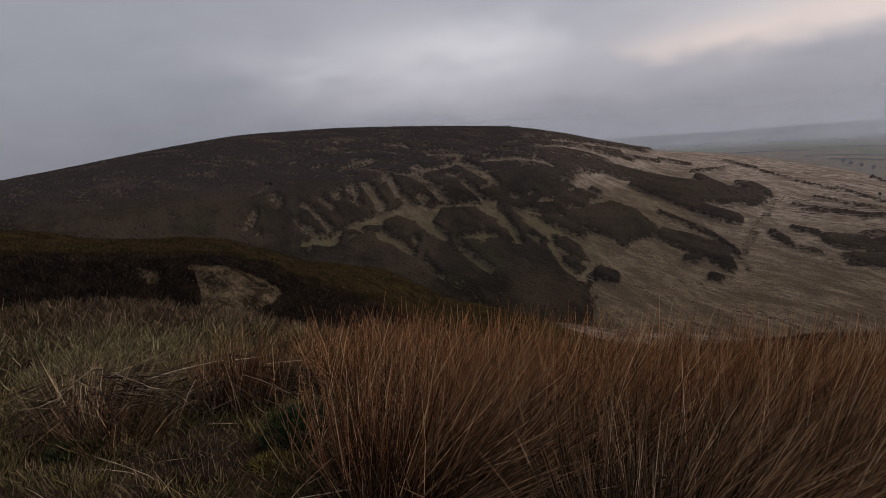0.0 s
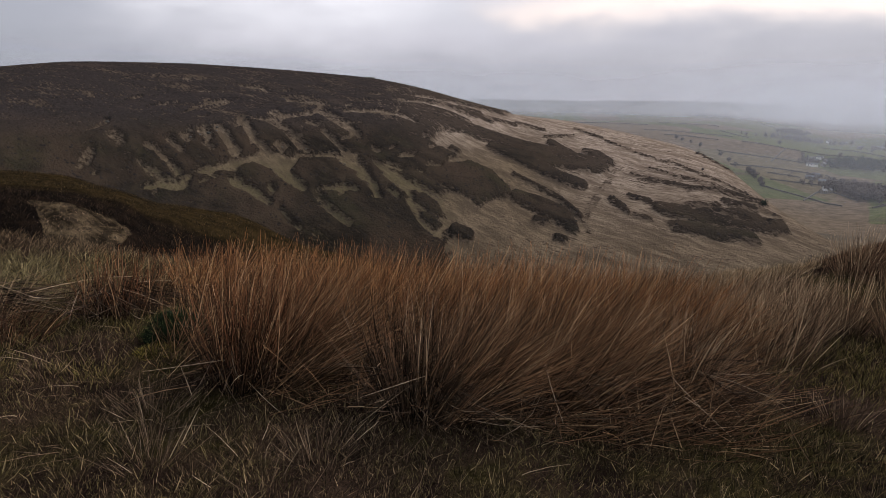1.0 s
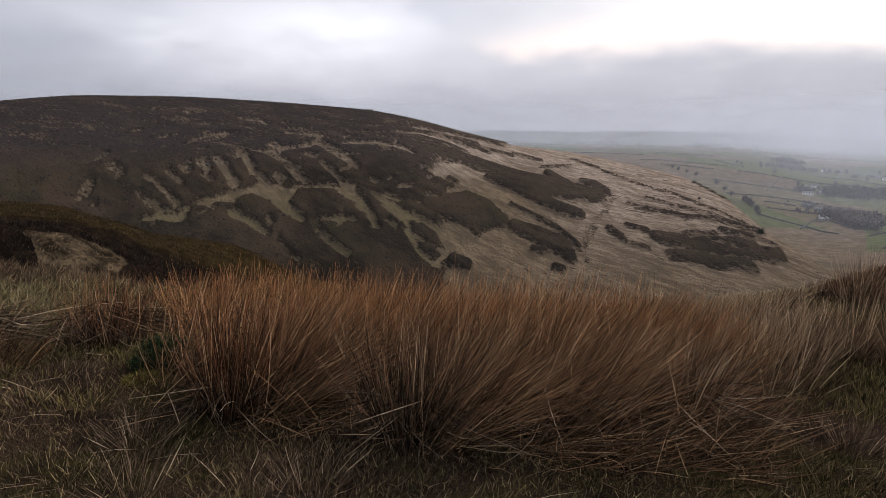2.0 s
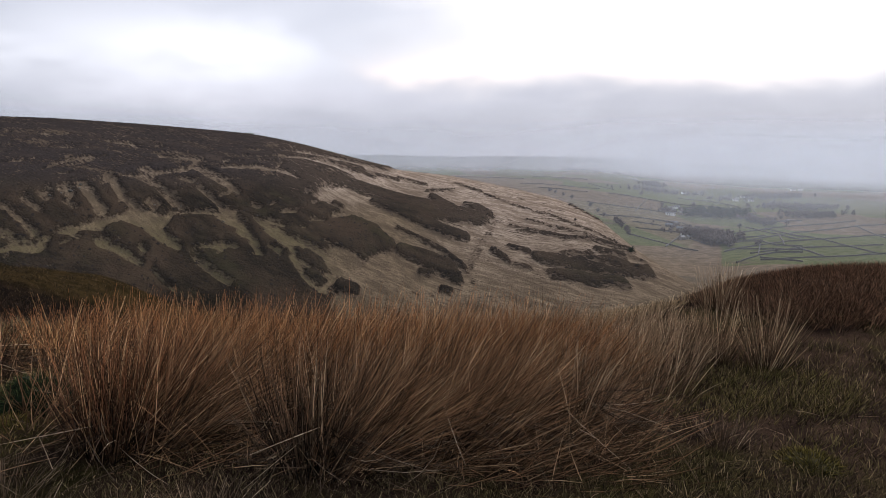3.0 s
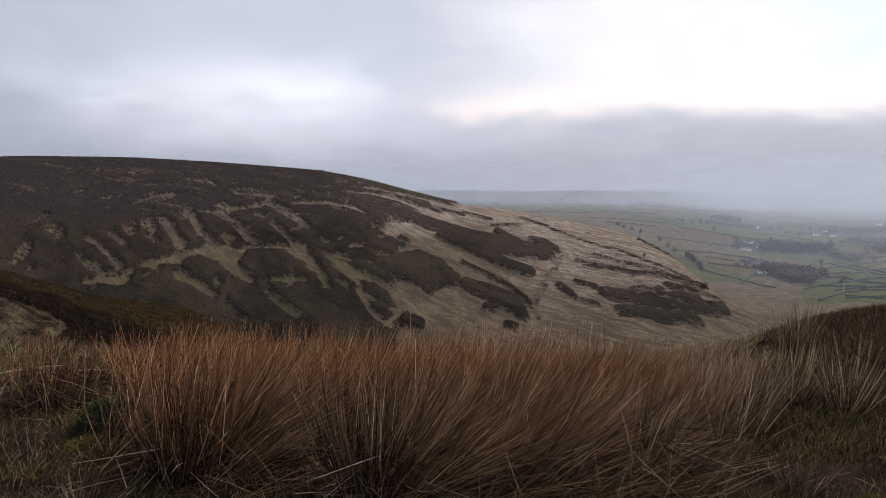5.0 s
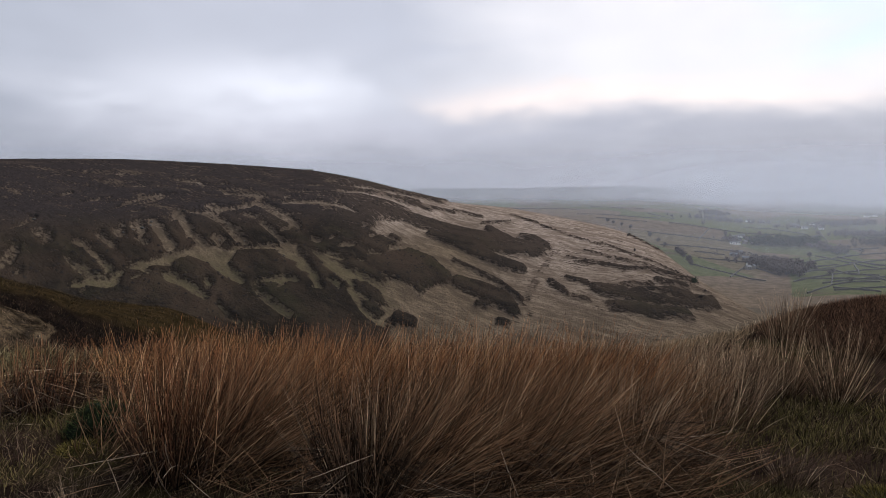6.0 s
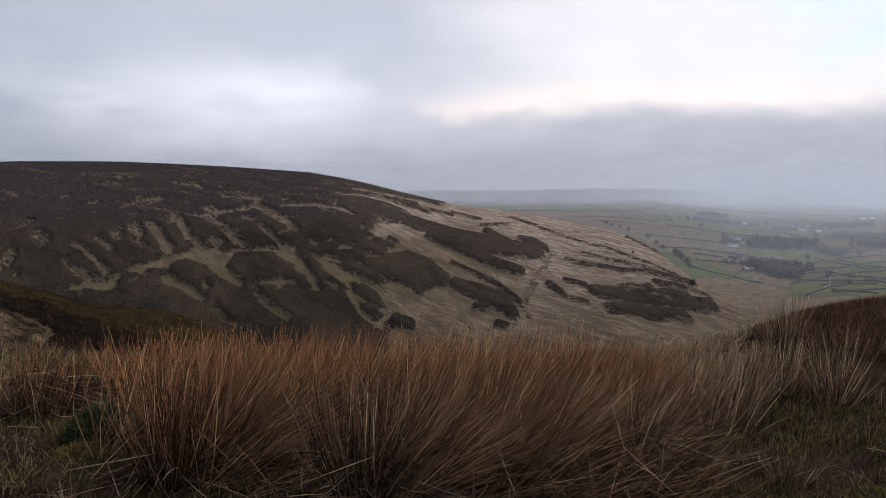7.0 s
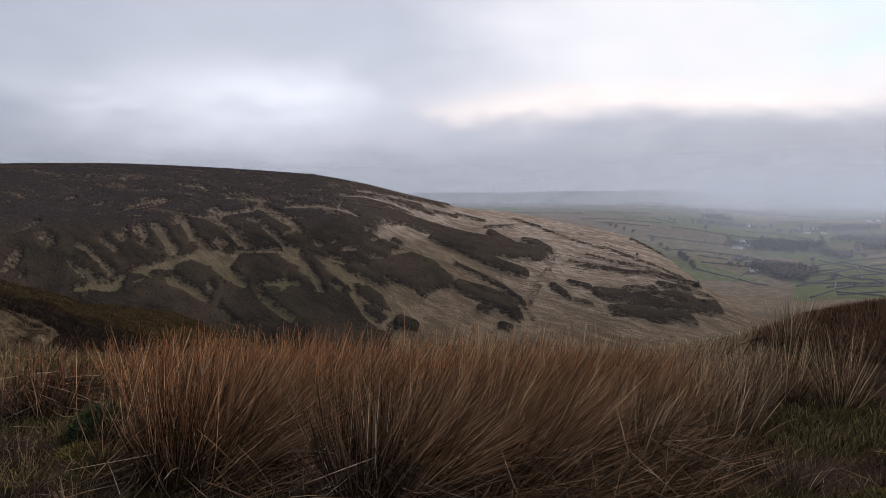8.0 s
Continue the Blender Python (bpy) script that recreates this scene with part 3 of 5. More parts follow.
HEATH = {
    "heart": (((-65.9, 341, 5.9), (-45.4, 336, 7.5), (-24.5, 326, 8.2), (-7.4, 314, 7.4), (1.9, 314, 3.3)), ((-61.3, 353, 3.6), (-43.6, 371, 3.8)), ((-66.0, 355, 2.1), (-55.6, 367, 2.5)),),
    "shoulder": (((-58.9, 389, 1.3), (-40.1, 400, 3.8), (-19.8, 406, 3.8), (1.1, 400, 4.1), (19.9, 376, 6.8), (39.9, 375, 5.2), (54.9, 367, 3.8)), ((-5.5, 379, 2.3), (16.4, 358, 3.4), (30.6, 343, 3.3), (42.4, 338, 2.0)), ((30.0, 409, 2.5), (42.1, 381, 2.6)), ((49.5, 395, 1.7), (56.0, 386, 3.3), (60.2, 376, 2.6)), ((-49.4, 422, 1.1), (-31.7, 427, 1.8)), ((-47.9, 409, 1.1), (-26.7, 405, 1.7)),),
    "crofts": (((7.8, 311, 2.4), (19.3, 306, 3.5), (29.7, 295, 3.8), (31.9, 286, 2.7)), ((16.3, 289, 1.3), (20.7, 288, 1.5)), ((-18.0, 267, 2.3), (-11.8, 264, 2.1)), ((24.5, 274, 1.2), (28.5, 273, 0.7)), ((6.7, 338, 0.6), (20.5, 325, 0.8), (28.4, 318, 0.8), (32.9, 308, 1.1), (37.0, 296, 1.0)), ((-26.7, 357, 1.2), (-22.5, 354, 1.2)), ((-8.2, 295, 0.8), (-10.9, 297, 0.8)),),
    "blobs": (((-90.4, 293, 2.5), (-78.6, 296, 3.1), (-68.0, 295, 2.3)), ((-82.8, 284, 2.5), (-73.7, 287, 1.5)), ((-61.2, 286, 1.7), (-55.9, 278, 1.7)), ((-110.2, 283, 1.7), (-104.6, 280, 2.4), (-97.0, 276, 2.6)), ((-88.6, 268, 3.2), (-78.6, 261, 2.9), (-67.7, 253, 3.1)), ((-64.3, 267, 3.7), (-50.6, 268, 4.0), (-38.3, 263, 3.0)), ((-41.0, 283, 0.7), (-42.2, 285, 0.7)), ((-34.0, 286, 1.7), (-28.6, 281, 2.0), (-25.8, 277, 1.4)), ((-31.7, 272, 0.9), (-28.6, 268, 0.9)), ((-120.1, 270, 0.9), (-113.6, 273, 0.7)),),
    "mounds": (((-126.1, 263, 1.1), (-122.0, 265, 1.4)), ((-117.2, 257, 4.0), (-105.7, 256, 3.5), (-95.4, 251, 2.6)), ((-120.2, 303, 2.6), (-113.1, 297, 1.3)), ((-100.7, 310, 2.1), (-106.9, 307, 2.6)), ((-114.2, 319, 2.7), (-121.4, 317, 1.6)), ((-92.0, 317, 3.6), (-80.6, 315, 2.2)), ((-128.2, 294, 2.5), (-126.9, 286, 1.7)), ((-133.2, 280, 1.9), (-127.7, 276, 1.2)), ((-139.9, 272, 1.6), (-132.7, 271, 1.2)), ((-145.5, 265, 1.4), (-136.3, 260, 1.3)), ((-67.4, 317, 1.1), (-55.8, 298, 1.5)),),
    "seams": (((-79.4, 361, 0.9), (-67.9, 365, 0.6)), ((-75.5, 408, 0.5), (-55.6, 415, 0.7)), ((-44.8, 448, 0.6), (-22.1, 455, 0.8), (-6.4, 446, 0.8)), ((-12.4, 458, 0.6), (9.2, 457, 0.8)), ((-30.4, 464, 0.6), (-14.7, 467, 0.6)), ((9.3, 465, 0.6), (28.5, 452, 0.6)), ((-75.4, 372, 0.6), (-62.5, 391, 0.7)), ((-49.6, 394, 0.7), (-41.3, 413, 0.7)), ((-118.7, 369, 0.9), (-110.3, 372, 1.0)), ((-125.1, 351, 1.5), (-131.4, 344, 1.8)), ((-155.1, 351, 1.5), (-141.2, 362, 1.5)),),
    "spur": (((72.9, 305, 2.1), (83.2, 296, 3.1), (95.1, 293, 3.6), (108.2, 294, 4.1), (116.2, 291, 3.0), (123.4, 292, 1.5)), ((75.5, 286, 1.7), (90.9, 280, 2.2), (104.9, 276, 1.9)), ((104.1, 313, 1.1), (116.9, 311, 1.4)), ((62.9, 325, 0.8), (70.8, 315, 0.8)), ((53.8, 318, 1.4), (57.2, 309, 1.1), (58.6, 301, 0.8)), ((114.1, 326, 0.8), (126.2, 324, 0.8)), ((86.4, 308, 0.8), (99.4, 307, 1.1)), ((60.4, 298, 0.5), (67.0, 293, 0.5)),),
    "lines": (((68.9, 357, 0.5), (82.0, 347, 0.6), (95.3, 330, 0.7), (106.5, 329, 1.1), (117.4, 327, 0.9)), ((80.7, 369, 0.4), (92.6, 353, 0.4), (108.8, 336, 0.4), (117.7, 320, 0.6), (127.0, 303, 0.4)), ((94.4, 386, 0.3), (106.4, 358, 0.3), (117.7, 337, 0.3), (127.2, 323, 0.3)), ((66.2, 431, 0.4), (78.1, 405, 0.3), (93.2, 381, 0.3)), ((49.2, 464, 0.5), (65.4, 438, 0.5)), ((27.0, 429, 0.4), (46.5, 438, 0.4)), ((119.4, 415, 0.4), (129.4, 380, 0.3)),),
    "track": (((62.2, 376, 0.7), (61.2, 361, 0.6), (55.1, 344, 0.7), (47.1, 321, 0.7), (42.0, 306, 0.8), (37.8, 294, 0.8), (38.8, 280, 0.5)),),
}
GLADES = {
    "gills": (((-115.9, 305, 1.3), (-121.4, 313, 1.1), (-126.3, 319, 1.1)), ((-119.2, 290, 1.7), (-125.2, 297, 1.3), (-130.3, 303, 1.3), (-134.3, 306, 1.0)), ((-98.5, 289, 2.2), (-92.4, 282, 1.7), (-86.9, 277, 1.0), (-83.5, 275, 0.7)), ((-97.8, 272, 0.7), (-94.6, 268, 0.9)), ((-122.0, 268, 0.5), (-119.2, 268, 0.7)), ((-123.5, 261, 0.5), (-121.8, 263, 0.5)), ((-96.8, 302, 0.5), (-89.3, 307, 0.5), (-82.2, 311, 1.1), (-75.5, 312, 1.3)),),
    "rust": (((-78.5, 277, 1.0), (-75.4, 270, 0.9), (-70.4, 264, 0.9), (-64.8, 259, 0.7), (-59.3, 255, 0.7)), ((-88.9, 258, 0.4), (-82.5, 251, 0.4), (-76.9, 247, 0.4)), ((-108.3, 326, 0.8), (-103.8, 322, 1.4), (-99.8, 318, 1.4), (-94.0, 310, 1.3), (-91.4, 306, 1.1)), ((-106.0, 310, 1.6), (-102.4, 308, 1.3), (-102.6, 303, 1.0)), ((-90.7, 333, 0.9), (-83.2, 326, 0.8), (-75.9, 318, 0.8)), ((-144.4, 294, 1.5), (-139.7, 288, 1.2)), ((-140.0, 301, 1.6), (-133.5, 295, 1.0)), ((-133.7, 290, 0.5), (-128.6, 287, 0.5)),),
    "fingers": (((-148.9, 261, 0.4), (-143.9, 258, 0.7), (-137.8, 255, 0.9), (-134.8, 253, 1.1)), ((-145.0, 271, 0.5), (-141.6, 269, 0.7), (-136.6, 265, 0.7), (-132.1, 261, 0.7)), ((-152.2, 274, 0.5), (-147.2, 272, 0.7)), ((-149.0, 286, 0.7), (-142.1, 280, 0.7), (-137.7, 278, 0.5)), ((-172.0, 280, 0.7), (-166.0, 275, 1.4), (-159.6, 267, 0.7)), ((-178.2, 276, 0.9), (-178.4, 282, 1.0), (-179.8, 291, 0.7)), ((-168.0, 258, 0.7), (-164.2, 250, 1.1), (-161.7, 243, 1.0)), ((-157.9, 244, 0.4), (-155.8, 242, 0.4)),),
    "spots": (((-64.2, 329, 0.8), (-60.0, 325, 0.8)), ((-55.4, 332, 0.9), (-54.3, 334, 0.6)), ((-49.3, 323, 0.8), (-43.8, 328, 1.1)), ((-36.5, 347, 0.9), (-33.7, 353, 0.6)), ((-35.4, 323, 0.8), (-29.7, 328, 0.8)), ((-39.4, 311, 0.5), (-36.9, 312, 0.5)), ((-25.4, 338, 1.5), (-19.3, 345, 1.8)), ((-41.1, 359, 0.6), (-42.9, 365, 0.3)),),
    "glades": (((86.8, 302, 0.4), (91.0, 304, 0.4)), ((95.4, 298, 0.4), (100.4, 296, 0.4)), ((103.1, 294, 0.5), (107.9, 292, 0.5)), ((116.2, 296, 0.4), (118.3, 293, 0.4)), ((74.0, 288, 0.4), (75.3, 287, 0.5)), ((90.5, 313, 0.4), (97.3, 308, 0.4)), ((72.7, 296, 0.4), (76.1, 294, 0.4)),),
}


def heath_at(X, Y):
    """Heather (above 0) against grass (below 0) on the moor across the clough."""
    a = np.degrees(np.arctan2(X, Y))
    Z = land(X, Y)
    U = Z + 0.12 * np.hypot(X, Y)  # way up the slope
    heath = 0.52 - 0.9 * step(a + 3.5 * bumps(X, 0.4 * Y, 28, 4, 72) - 6 * step(Z, -22, -4) - 1.5 * step(Z, -46, -56), -6.5, -3.5) - 0.17 * step(Z, -26, -8)
    share = {"rust": 0.09, "fingers": 0.09, "gills": 0.35, "fells": 0.14, "tops": 0.12, "crest": 0.30, "spots": 0.22, "seams": 0.22, "spur": 0.40, "lines": 0.30, "track": -0.06, "glades": 0.25}
    for group, sign in ((GRASS, -1), (HEATH, 1), (GLADES, -1)):
        for key, runs in group.items():
            most = share.get(key, 0.6)
            wider = 0.3 if sign > 0 else 0.0
            for (px, py, pw), (qx, qy, qw) in (pair for run in runs for pair in zip(run, run[1:])):
                pu, qu = at(px, py) + 0.12 * math.hypot(px, py), at(qx, qy) + 0.12 * math.hypot(qx, qy)
                reach = 2 * max(pw, qw) + 4
                near = (X > min(px, qx) - reach) & (X < max(px, qx) + reach) & (U > min(pu, qu) - reach) & (U < max(pu, qu) + reach)
                if not near.any():
                    continue
                x, u = X[near], U[near]
                dxs, dus = qx - px, qu - pu
                t = np.clip(((x - px) * dxs + (u - pu) * dus) / (dxs * dxs + dus * dus + 1e-6), 0, 1)
                d = np.hypot(x - px - t * dxs, u - pu - t * dus)
                g = np.clip((pw + (qw - pw) * t + wider - d) / 2.1, -1, most)
                heath[near] = np.maximum(heath[near], g) if sign > 0 else np.minimum(heath[near], -g)
    return heath


def build_ground():
    bearing = np.radians(np.concatenate((np.arange(-180, -60, 4.0), np.arange(-60, -54, 1.0), np.arange(-54, -42, 0.25), np.arange(-42, 27, 0.13), np.arange(27, 42, 0.25), np.arange(42, 56, 1.0), np.arange(56, 180, 4.0))))
    reach = np.concatenate((np.geomspace(0.02, 3.0, 14), np.arange(3.2, 13, 0.14), np.arange(13, 27, 0.32), np.geomspace(27, 180, 36)[:-1],
                            np.arange(180, 540, 2.0), np.geomspace(540, 3900, 110)))
    nb, nr = len(bearing), len(reach)
    A, R = np.meshgrid(bearing, reach)
    X, Y = (R * np.sin(A)).ravel(), (R * np.cos(A)).ravel()
    Z = land(X, Y)
    a, r = np.degrees(A).ravel(), R.ravel()
    # heather against grass
    heath = np.zeros(len(X))
    far = (r > 110) & (r < 700) & (np.abs(a) < 66)
    heath[far] = heath_at(X[far], Y[far])
    Z = Z + np.where(far & (r > 185), 2.0 * step(heath, -0.15, 0.5), 0)  # heather stands above the grass
    bank = step(r, 11.2, 12.2) * (1 - step(a, -27, -22)) + step(r, 18.4, 19.0) * (1 - step(a, -13, -5))
    hummock = step(np.exp(-(((X - 6.3) / 2.6) ** 2 + ((Y - 6.9) / 1.5) ** 2)), 0.3, 0.6)
    heath = np.where(r < 46, np.clip(bank + hummock, 0, 1), heath)
    straw = np.exp(-(((X + 4.0) / 1.2) ** 2 + ((Y - 5.3) / 0.9) ** 2)) + 0.9 * np.exp(-((X - 3.5) ** 2 / 1.0 + (Y - 8.8) ** 2 / 1.1))
    scar = np.where(r < 30, scar_at(X, Y), 0)
    bleach = np.clip(step(a, 1.3, 10.5) * (0.06 + 0.94 * step(Z, -56, -26)) + 0.9 * step(Z, -32, -10) * step(a, -11.9, -4) + 0.35 * step(Z, -25, 0), 0, 1)
    flush = step(a, -2.6, -7.9) * step(Z, -22, -34)
    upland = step(Z, -18, -4) * step(a, -2.6, -10.5)
    olive = step(r, 19.4, 20.6)
    meadow = step(a, 27.6, 28.8) * step(r, 790, 840) * (1 - step(r, 1190, 1230))
    fallow = step(a, 32.6, 33.2) * step(r, 1225, 1245) * (1 - step(r, 1430, 1470))
    pasture = 0.56 - 1.2 * (1 - step(Y, 780, 900)) * (1 - step(a, 36, 42)) * (1 - meadow) + 0.45 * meadow - 1.2 * fallow
    moor = step(r, 2500, 2870)
    i = np.arange(nr - 1)[:, None] * nb + np.arange(nb)[None]
    j = np.arange(nr - 1)[:, None] * nb + (np.arange(nb)[None] + 1) % nb
    faces = np.stack((i, j, j + nb, i + nb), -1).reshape(-1, 4)
    rr = np.repeat(np.sqrt(reach[:-1] * reach[1:]), nb)
    crest = np.interp(np.tile(np.degrees(bearing), nr - 1), LAND[:, 0], LAND[:, 1]) + 30
    which = np.where(rr < 46, 0, np.where(rr < crest, 1, 2))
    me = raw_mesh("ground", np.stack((X, Y, Z), 1), faces, (TURF, HILL, VALLEY),
                  (("heath", heath), ("straw", straw), ("scar", scar), ("bleach", bleach), ("pasture", pasture), ("flush", flush), ("upland", upland), ("olive", olive), ("moor", moor)), True, which)
    ob = new("ground", me)
    tagged(ob, "rough moorland turf falling to a clough, heather hillside and green dale", "ground", kind="structure")


build_ground()


def haze_sheet(reach, density, low, full, top, start, end):
    """A curved see-through sheet added across the dale to stand in for haze in the air."""
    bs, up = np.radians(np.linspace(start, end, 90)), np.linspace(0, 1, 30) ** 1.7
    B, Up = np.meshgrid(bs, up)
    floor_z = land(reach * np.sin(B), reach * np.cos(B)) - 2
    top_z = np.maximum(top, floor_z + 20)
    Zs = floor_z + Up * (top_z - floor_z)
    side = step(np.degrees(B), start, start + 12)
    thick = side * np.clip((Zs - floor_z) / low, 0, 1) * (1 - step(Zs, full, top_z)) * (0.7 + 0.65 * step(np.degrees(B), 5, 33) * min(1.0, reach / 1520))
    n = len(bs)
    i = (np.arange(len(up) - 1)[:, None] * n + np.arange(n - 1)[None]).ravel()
    me = raw_mesh("haze_sheet", np.stack(((reach * np.sin(B)).ravel(), (reach * np.cos(B)).ravel(), Zs.ravel()), 1),
                  np.stack((i, i + 1, i + n + 1, i + n), 1), haze_material(density), (("thick", thick.ravel()),), True)
    tagged(new("haze_sheet", me), "thin grey mist hanging across the dale", "mist", kind="structure")


# sheets added one behind another so that the haze builds up with distance
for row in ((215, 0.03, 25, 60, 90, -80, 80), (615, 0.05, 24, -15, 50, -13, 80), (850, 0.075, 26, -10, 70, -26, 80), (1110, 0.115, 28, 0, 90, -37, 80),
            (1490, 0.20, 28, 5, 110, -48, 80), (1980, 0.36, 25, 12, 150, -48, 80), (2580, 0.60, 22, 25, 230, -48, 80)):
    haze_sheet(*row)


# ---- rushes and grasses ----
def stems(base, tip, bend, width, rings=4):
    """Three-sided tapering stems from base to tip points, bowed by bend; returns vertices, faces and how far up each vertex is."""
    n = len(base)
    t = np.linspace(0, 1, rings)[None, :, None]
    mid = (base + tip) / 2 + bend
    line = (1 - t) ** 2 * base[:, None] + 2 * t * (1 - t) * mid[:, None] + t * t * tip[:, None]
    axis = tip - base
    side = np.cross(axis, np.array((0.31, 0.95, 0.1)))
    side /= np.linalg.norm(side, axis=1)[:, None] + 1e-9
    other = np.cross(axis, side)
    other /= np.linalg.norm(other, axis=1)[:, None] + 1e-9
    ang = np.arange(3) * 2 * np.pi / 3
    ring = np.cos(ang)[None, :, None] * side[:, None] + np.sin(ang)[None, :, None] * other[:, None]
    taper = (1 - 0.85 * np.linspace(0, 1, rings) ** 1.5)[None, :, None, None]
    verts = line[:, :, None, :] + ring[:, None] * taper * width[:, None, None, None]
    up = np.broadcast_to(np.linspace(0, 1, rings)[None, :, None], (n, rings, 3))
    s = np.arange(rings - 1)[:, None] * 3
    c = np.arange(3)[None]
    quad = np.stack((s + c, s + (c + 1) % 3, s + 3 + (c + 1) % 3, s + 3 + c), -1).reshape(-1, 4)
    faces = (np.arange(n)[:, None, None] * rings * 3 + quad[None]).reshape(-1, 4)
    return verts.reshape(-1, 3), faces, up.reshape(-1)


rng = np.random.default_rng(7)


def tuft_points(cx, cy, spread, count, height, lean, splay, low=0.55, stray=0.20):
    """Bases and tips of stems that fan out from a tussock and lean with the wind."""
    ang, d = rng.uniform(0, 2 * np.pi, count), spread * np.sqrt(rng.uniform(0, 1, count))
    bx, by = cx + d * np.cos(ang), cy + d * np.sin(ang)
    bz = land(bx, by) - 0.03
    h = height * rng.uniform(low, 1.0, count)
    out = d / spread
    sx = splay * out * np.cos(ang) + lean[0] + rng.normal(0, stray, count)
    sy = splay * out * np.sin(ang) + lean[1] + rng.normal(0, stray, count)
    base = np.stack((bx, by, bz), 1)
    run = np.stack((sx, sy, np.ones(count)), 1)
    run /= np.linalg.norm(run, axis=1)[:, None]
    tip = base + run * h[:, None]
    bend = np.stack((-0.05 * lean[0] * h, -0.04 * lean[1] * h, 0.02 * h), 1) + rng.normal(0, 0.012, (count, 3))
    return base, tip, bend


def fan_points(cx, cy, spread, count, height, sweep, low=0.6):
    """Stems blown out of a tussock to one side: upright to nearly flat."""
    ang, d = rng.uniform(0, 2 * np.pi, count), spread * np.sqrt(rng.uniform(0, 1, count))
    bx, by = cx + d * np.cos(ang), cy + d * np.sin(ang)
    base = np.stack((bx, by, land(bx, by) - 0.03), 1)
    h = height * rng.uniform(low, 1.0, count)
    sx = sweep[0] + (sweep[1] - sweep[0]) * rng.uniform(0, 1, count) ** 1.4
    run = np.stack((sx, rng.normal(-0.05, 0.42, count), np.ones(count)), 1)
    run /= np.linalg.norm(run, axis=1)[:, None]
    tip = base + run * h[:, None]
    tip[:, 2] = np.maximum(tip[:, 2], land(tip[:, 0], tip[:, 1]) + 0.05)
    bend = np.stack((-0.03 * run[:, 0] * h, 0 * h, 0.06 * np.abs(run[:, 0]) * h), 1) + rng.normal(0, 0.015, (count, 3))
    return base, tip, bend


def rush_clump(cx, cy, spread, count, height, lean, splay, mat, label, blown=0, sweep=(0.3, 2.2), dead=0, width=0.0023):
    """A tussock of standing rush stems, with stems blown over to one side and fallen straw round its foot."""
    root = new("rush_clump")
    root.location = (cx, cy, at(cx, cy))
    tagged(root, label, "rushes", "rush clumps on the shelf")

    def piece(name, points, mat, wide, note):
        v, f, up = stems(*points, wide * rng.uniform(0.7, 1.3, len(points[0])))
        ob = new(name, raw_mesh(name, v - np.array(root.location), f, mat, (("up", up),), True))
        ob.parent = root
        tagged(ob, note, kind="stuff")

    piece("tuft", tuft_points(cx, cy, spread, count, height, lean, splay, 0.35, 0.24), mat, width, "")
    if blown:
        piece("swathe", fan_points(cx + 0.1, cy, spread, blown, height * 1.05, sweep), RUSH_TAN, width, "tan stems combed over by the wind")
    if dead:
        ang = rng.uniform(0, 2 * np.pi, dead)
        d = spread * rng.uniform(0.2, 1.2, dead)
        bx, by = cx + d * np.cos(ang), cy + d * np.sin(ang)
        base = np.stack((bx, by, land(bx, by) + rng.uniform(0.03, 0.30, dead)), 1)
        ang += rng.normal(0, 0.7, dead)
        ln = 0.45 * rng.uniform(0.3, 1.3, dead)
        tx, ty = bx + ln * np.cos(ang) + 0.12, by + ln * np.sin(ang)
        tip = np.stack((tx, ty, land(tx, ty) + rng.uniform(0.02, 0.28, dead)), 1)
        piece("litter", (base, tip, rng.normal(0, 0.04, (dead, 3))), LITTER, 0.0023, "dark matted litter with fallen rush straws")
    return root


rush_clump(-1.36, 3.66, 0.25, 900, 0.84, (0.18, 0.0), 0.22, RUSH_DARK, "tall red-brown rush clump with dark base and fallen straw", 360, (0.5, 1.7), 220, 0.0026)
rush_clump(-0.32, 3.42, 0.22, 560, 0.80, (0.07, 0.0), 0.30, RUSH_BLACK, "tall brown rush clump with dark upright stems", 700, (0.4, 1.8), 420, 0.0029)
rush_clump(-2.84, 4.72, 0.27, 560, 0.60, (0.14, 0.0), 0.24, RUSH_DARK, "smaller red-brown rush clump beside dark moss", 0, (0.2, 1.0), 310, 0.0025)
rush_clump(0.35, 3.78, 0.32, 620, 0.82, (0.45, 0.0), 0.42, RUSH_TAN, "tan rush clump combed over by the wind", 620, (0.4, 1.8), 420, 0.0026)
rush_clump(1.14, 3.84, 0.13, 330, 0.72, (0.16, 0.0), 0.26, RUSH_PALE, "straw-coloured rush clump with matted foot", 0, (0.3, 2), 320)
for x, y, spread, h, lean, splay, mat, note in (
    (1.48, 4.35, 0.15, 0.60, 0.22, 0.26, RUSH_TAN, "brown rush clump on the shelf's edge"),
    (1.83, 4.72, 0.15, 0.58, 0.20, 0.24, RUSH_PALE, "pale brown rush clump on the shelf's edge"),
    (2.10, 4.90, 0.13, 0.56, 0.18, 0.24, RUSH_PALE, "pale brown rush clump on the shelf's edge"),
    (2.44, 5.10, 0.13, 0.60, 0.16, 0.24, RUSH_PALE, "pale brown rush clump on the shelf's edge"),
    (2.76, 5.22, 0.12, 0.66, 0.12, 0.22, RUSH_PALE, "pale rush clump before the heather hummock"),
    (3.02, 4.92, 0.12, 0.70, 0.08, 0.22, RUSH_PALE, "tall pale rush clump before the heather hummock"),
    (3.72, 7.00, 0.16, 0.56, 0.06, 0.20, RUSH_PALE, "tall straw-coloured rush clump at the foot of the hummock"),
):
    rush_clump(x, y, spread, 310, h, (lean, 0.0), splay, mat, note, 0, (0, 1), 0, 0.0020)
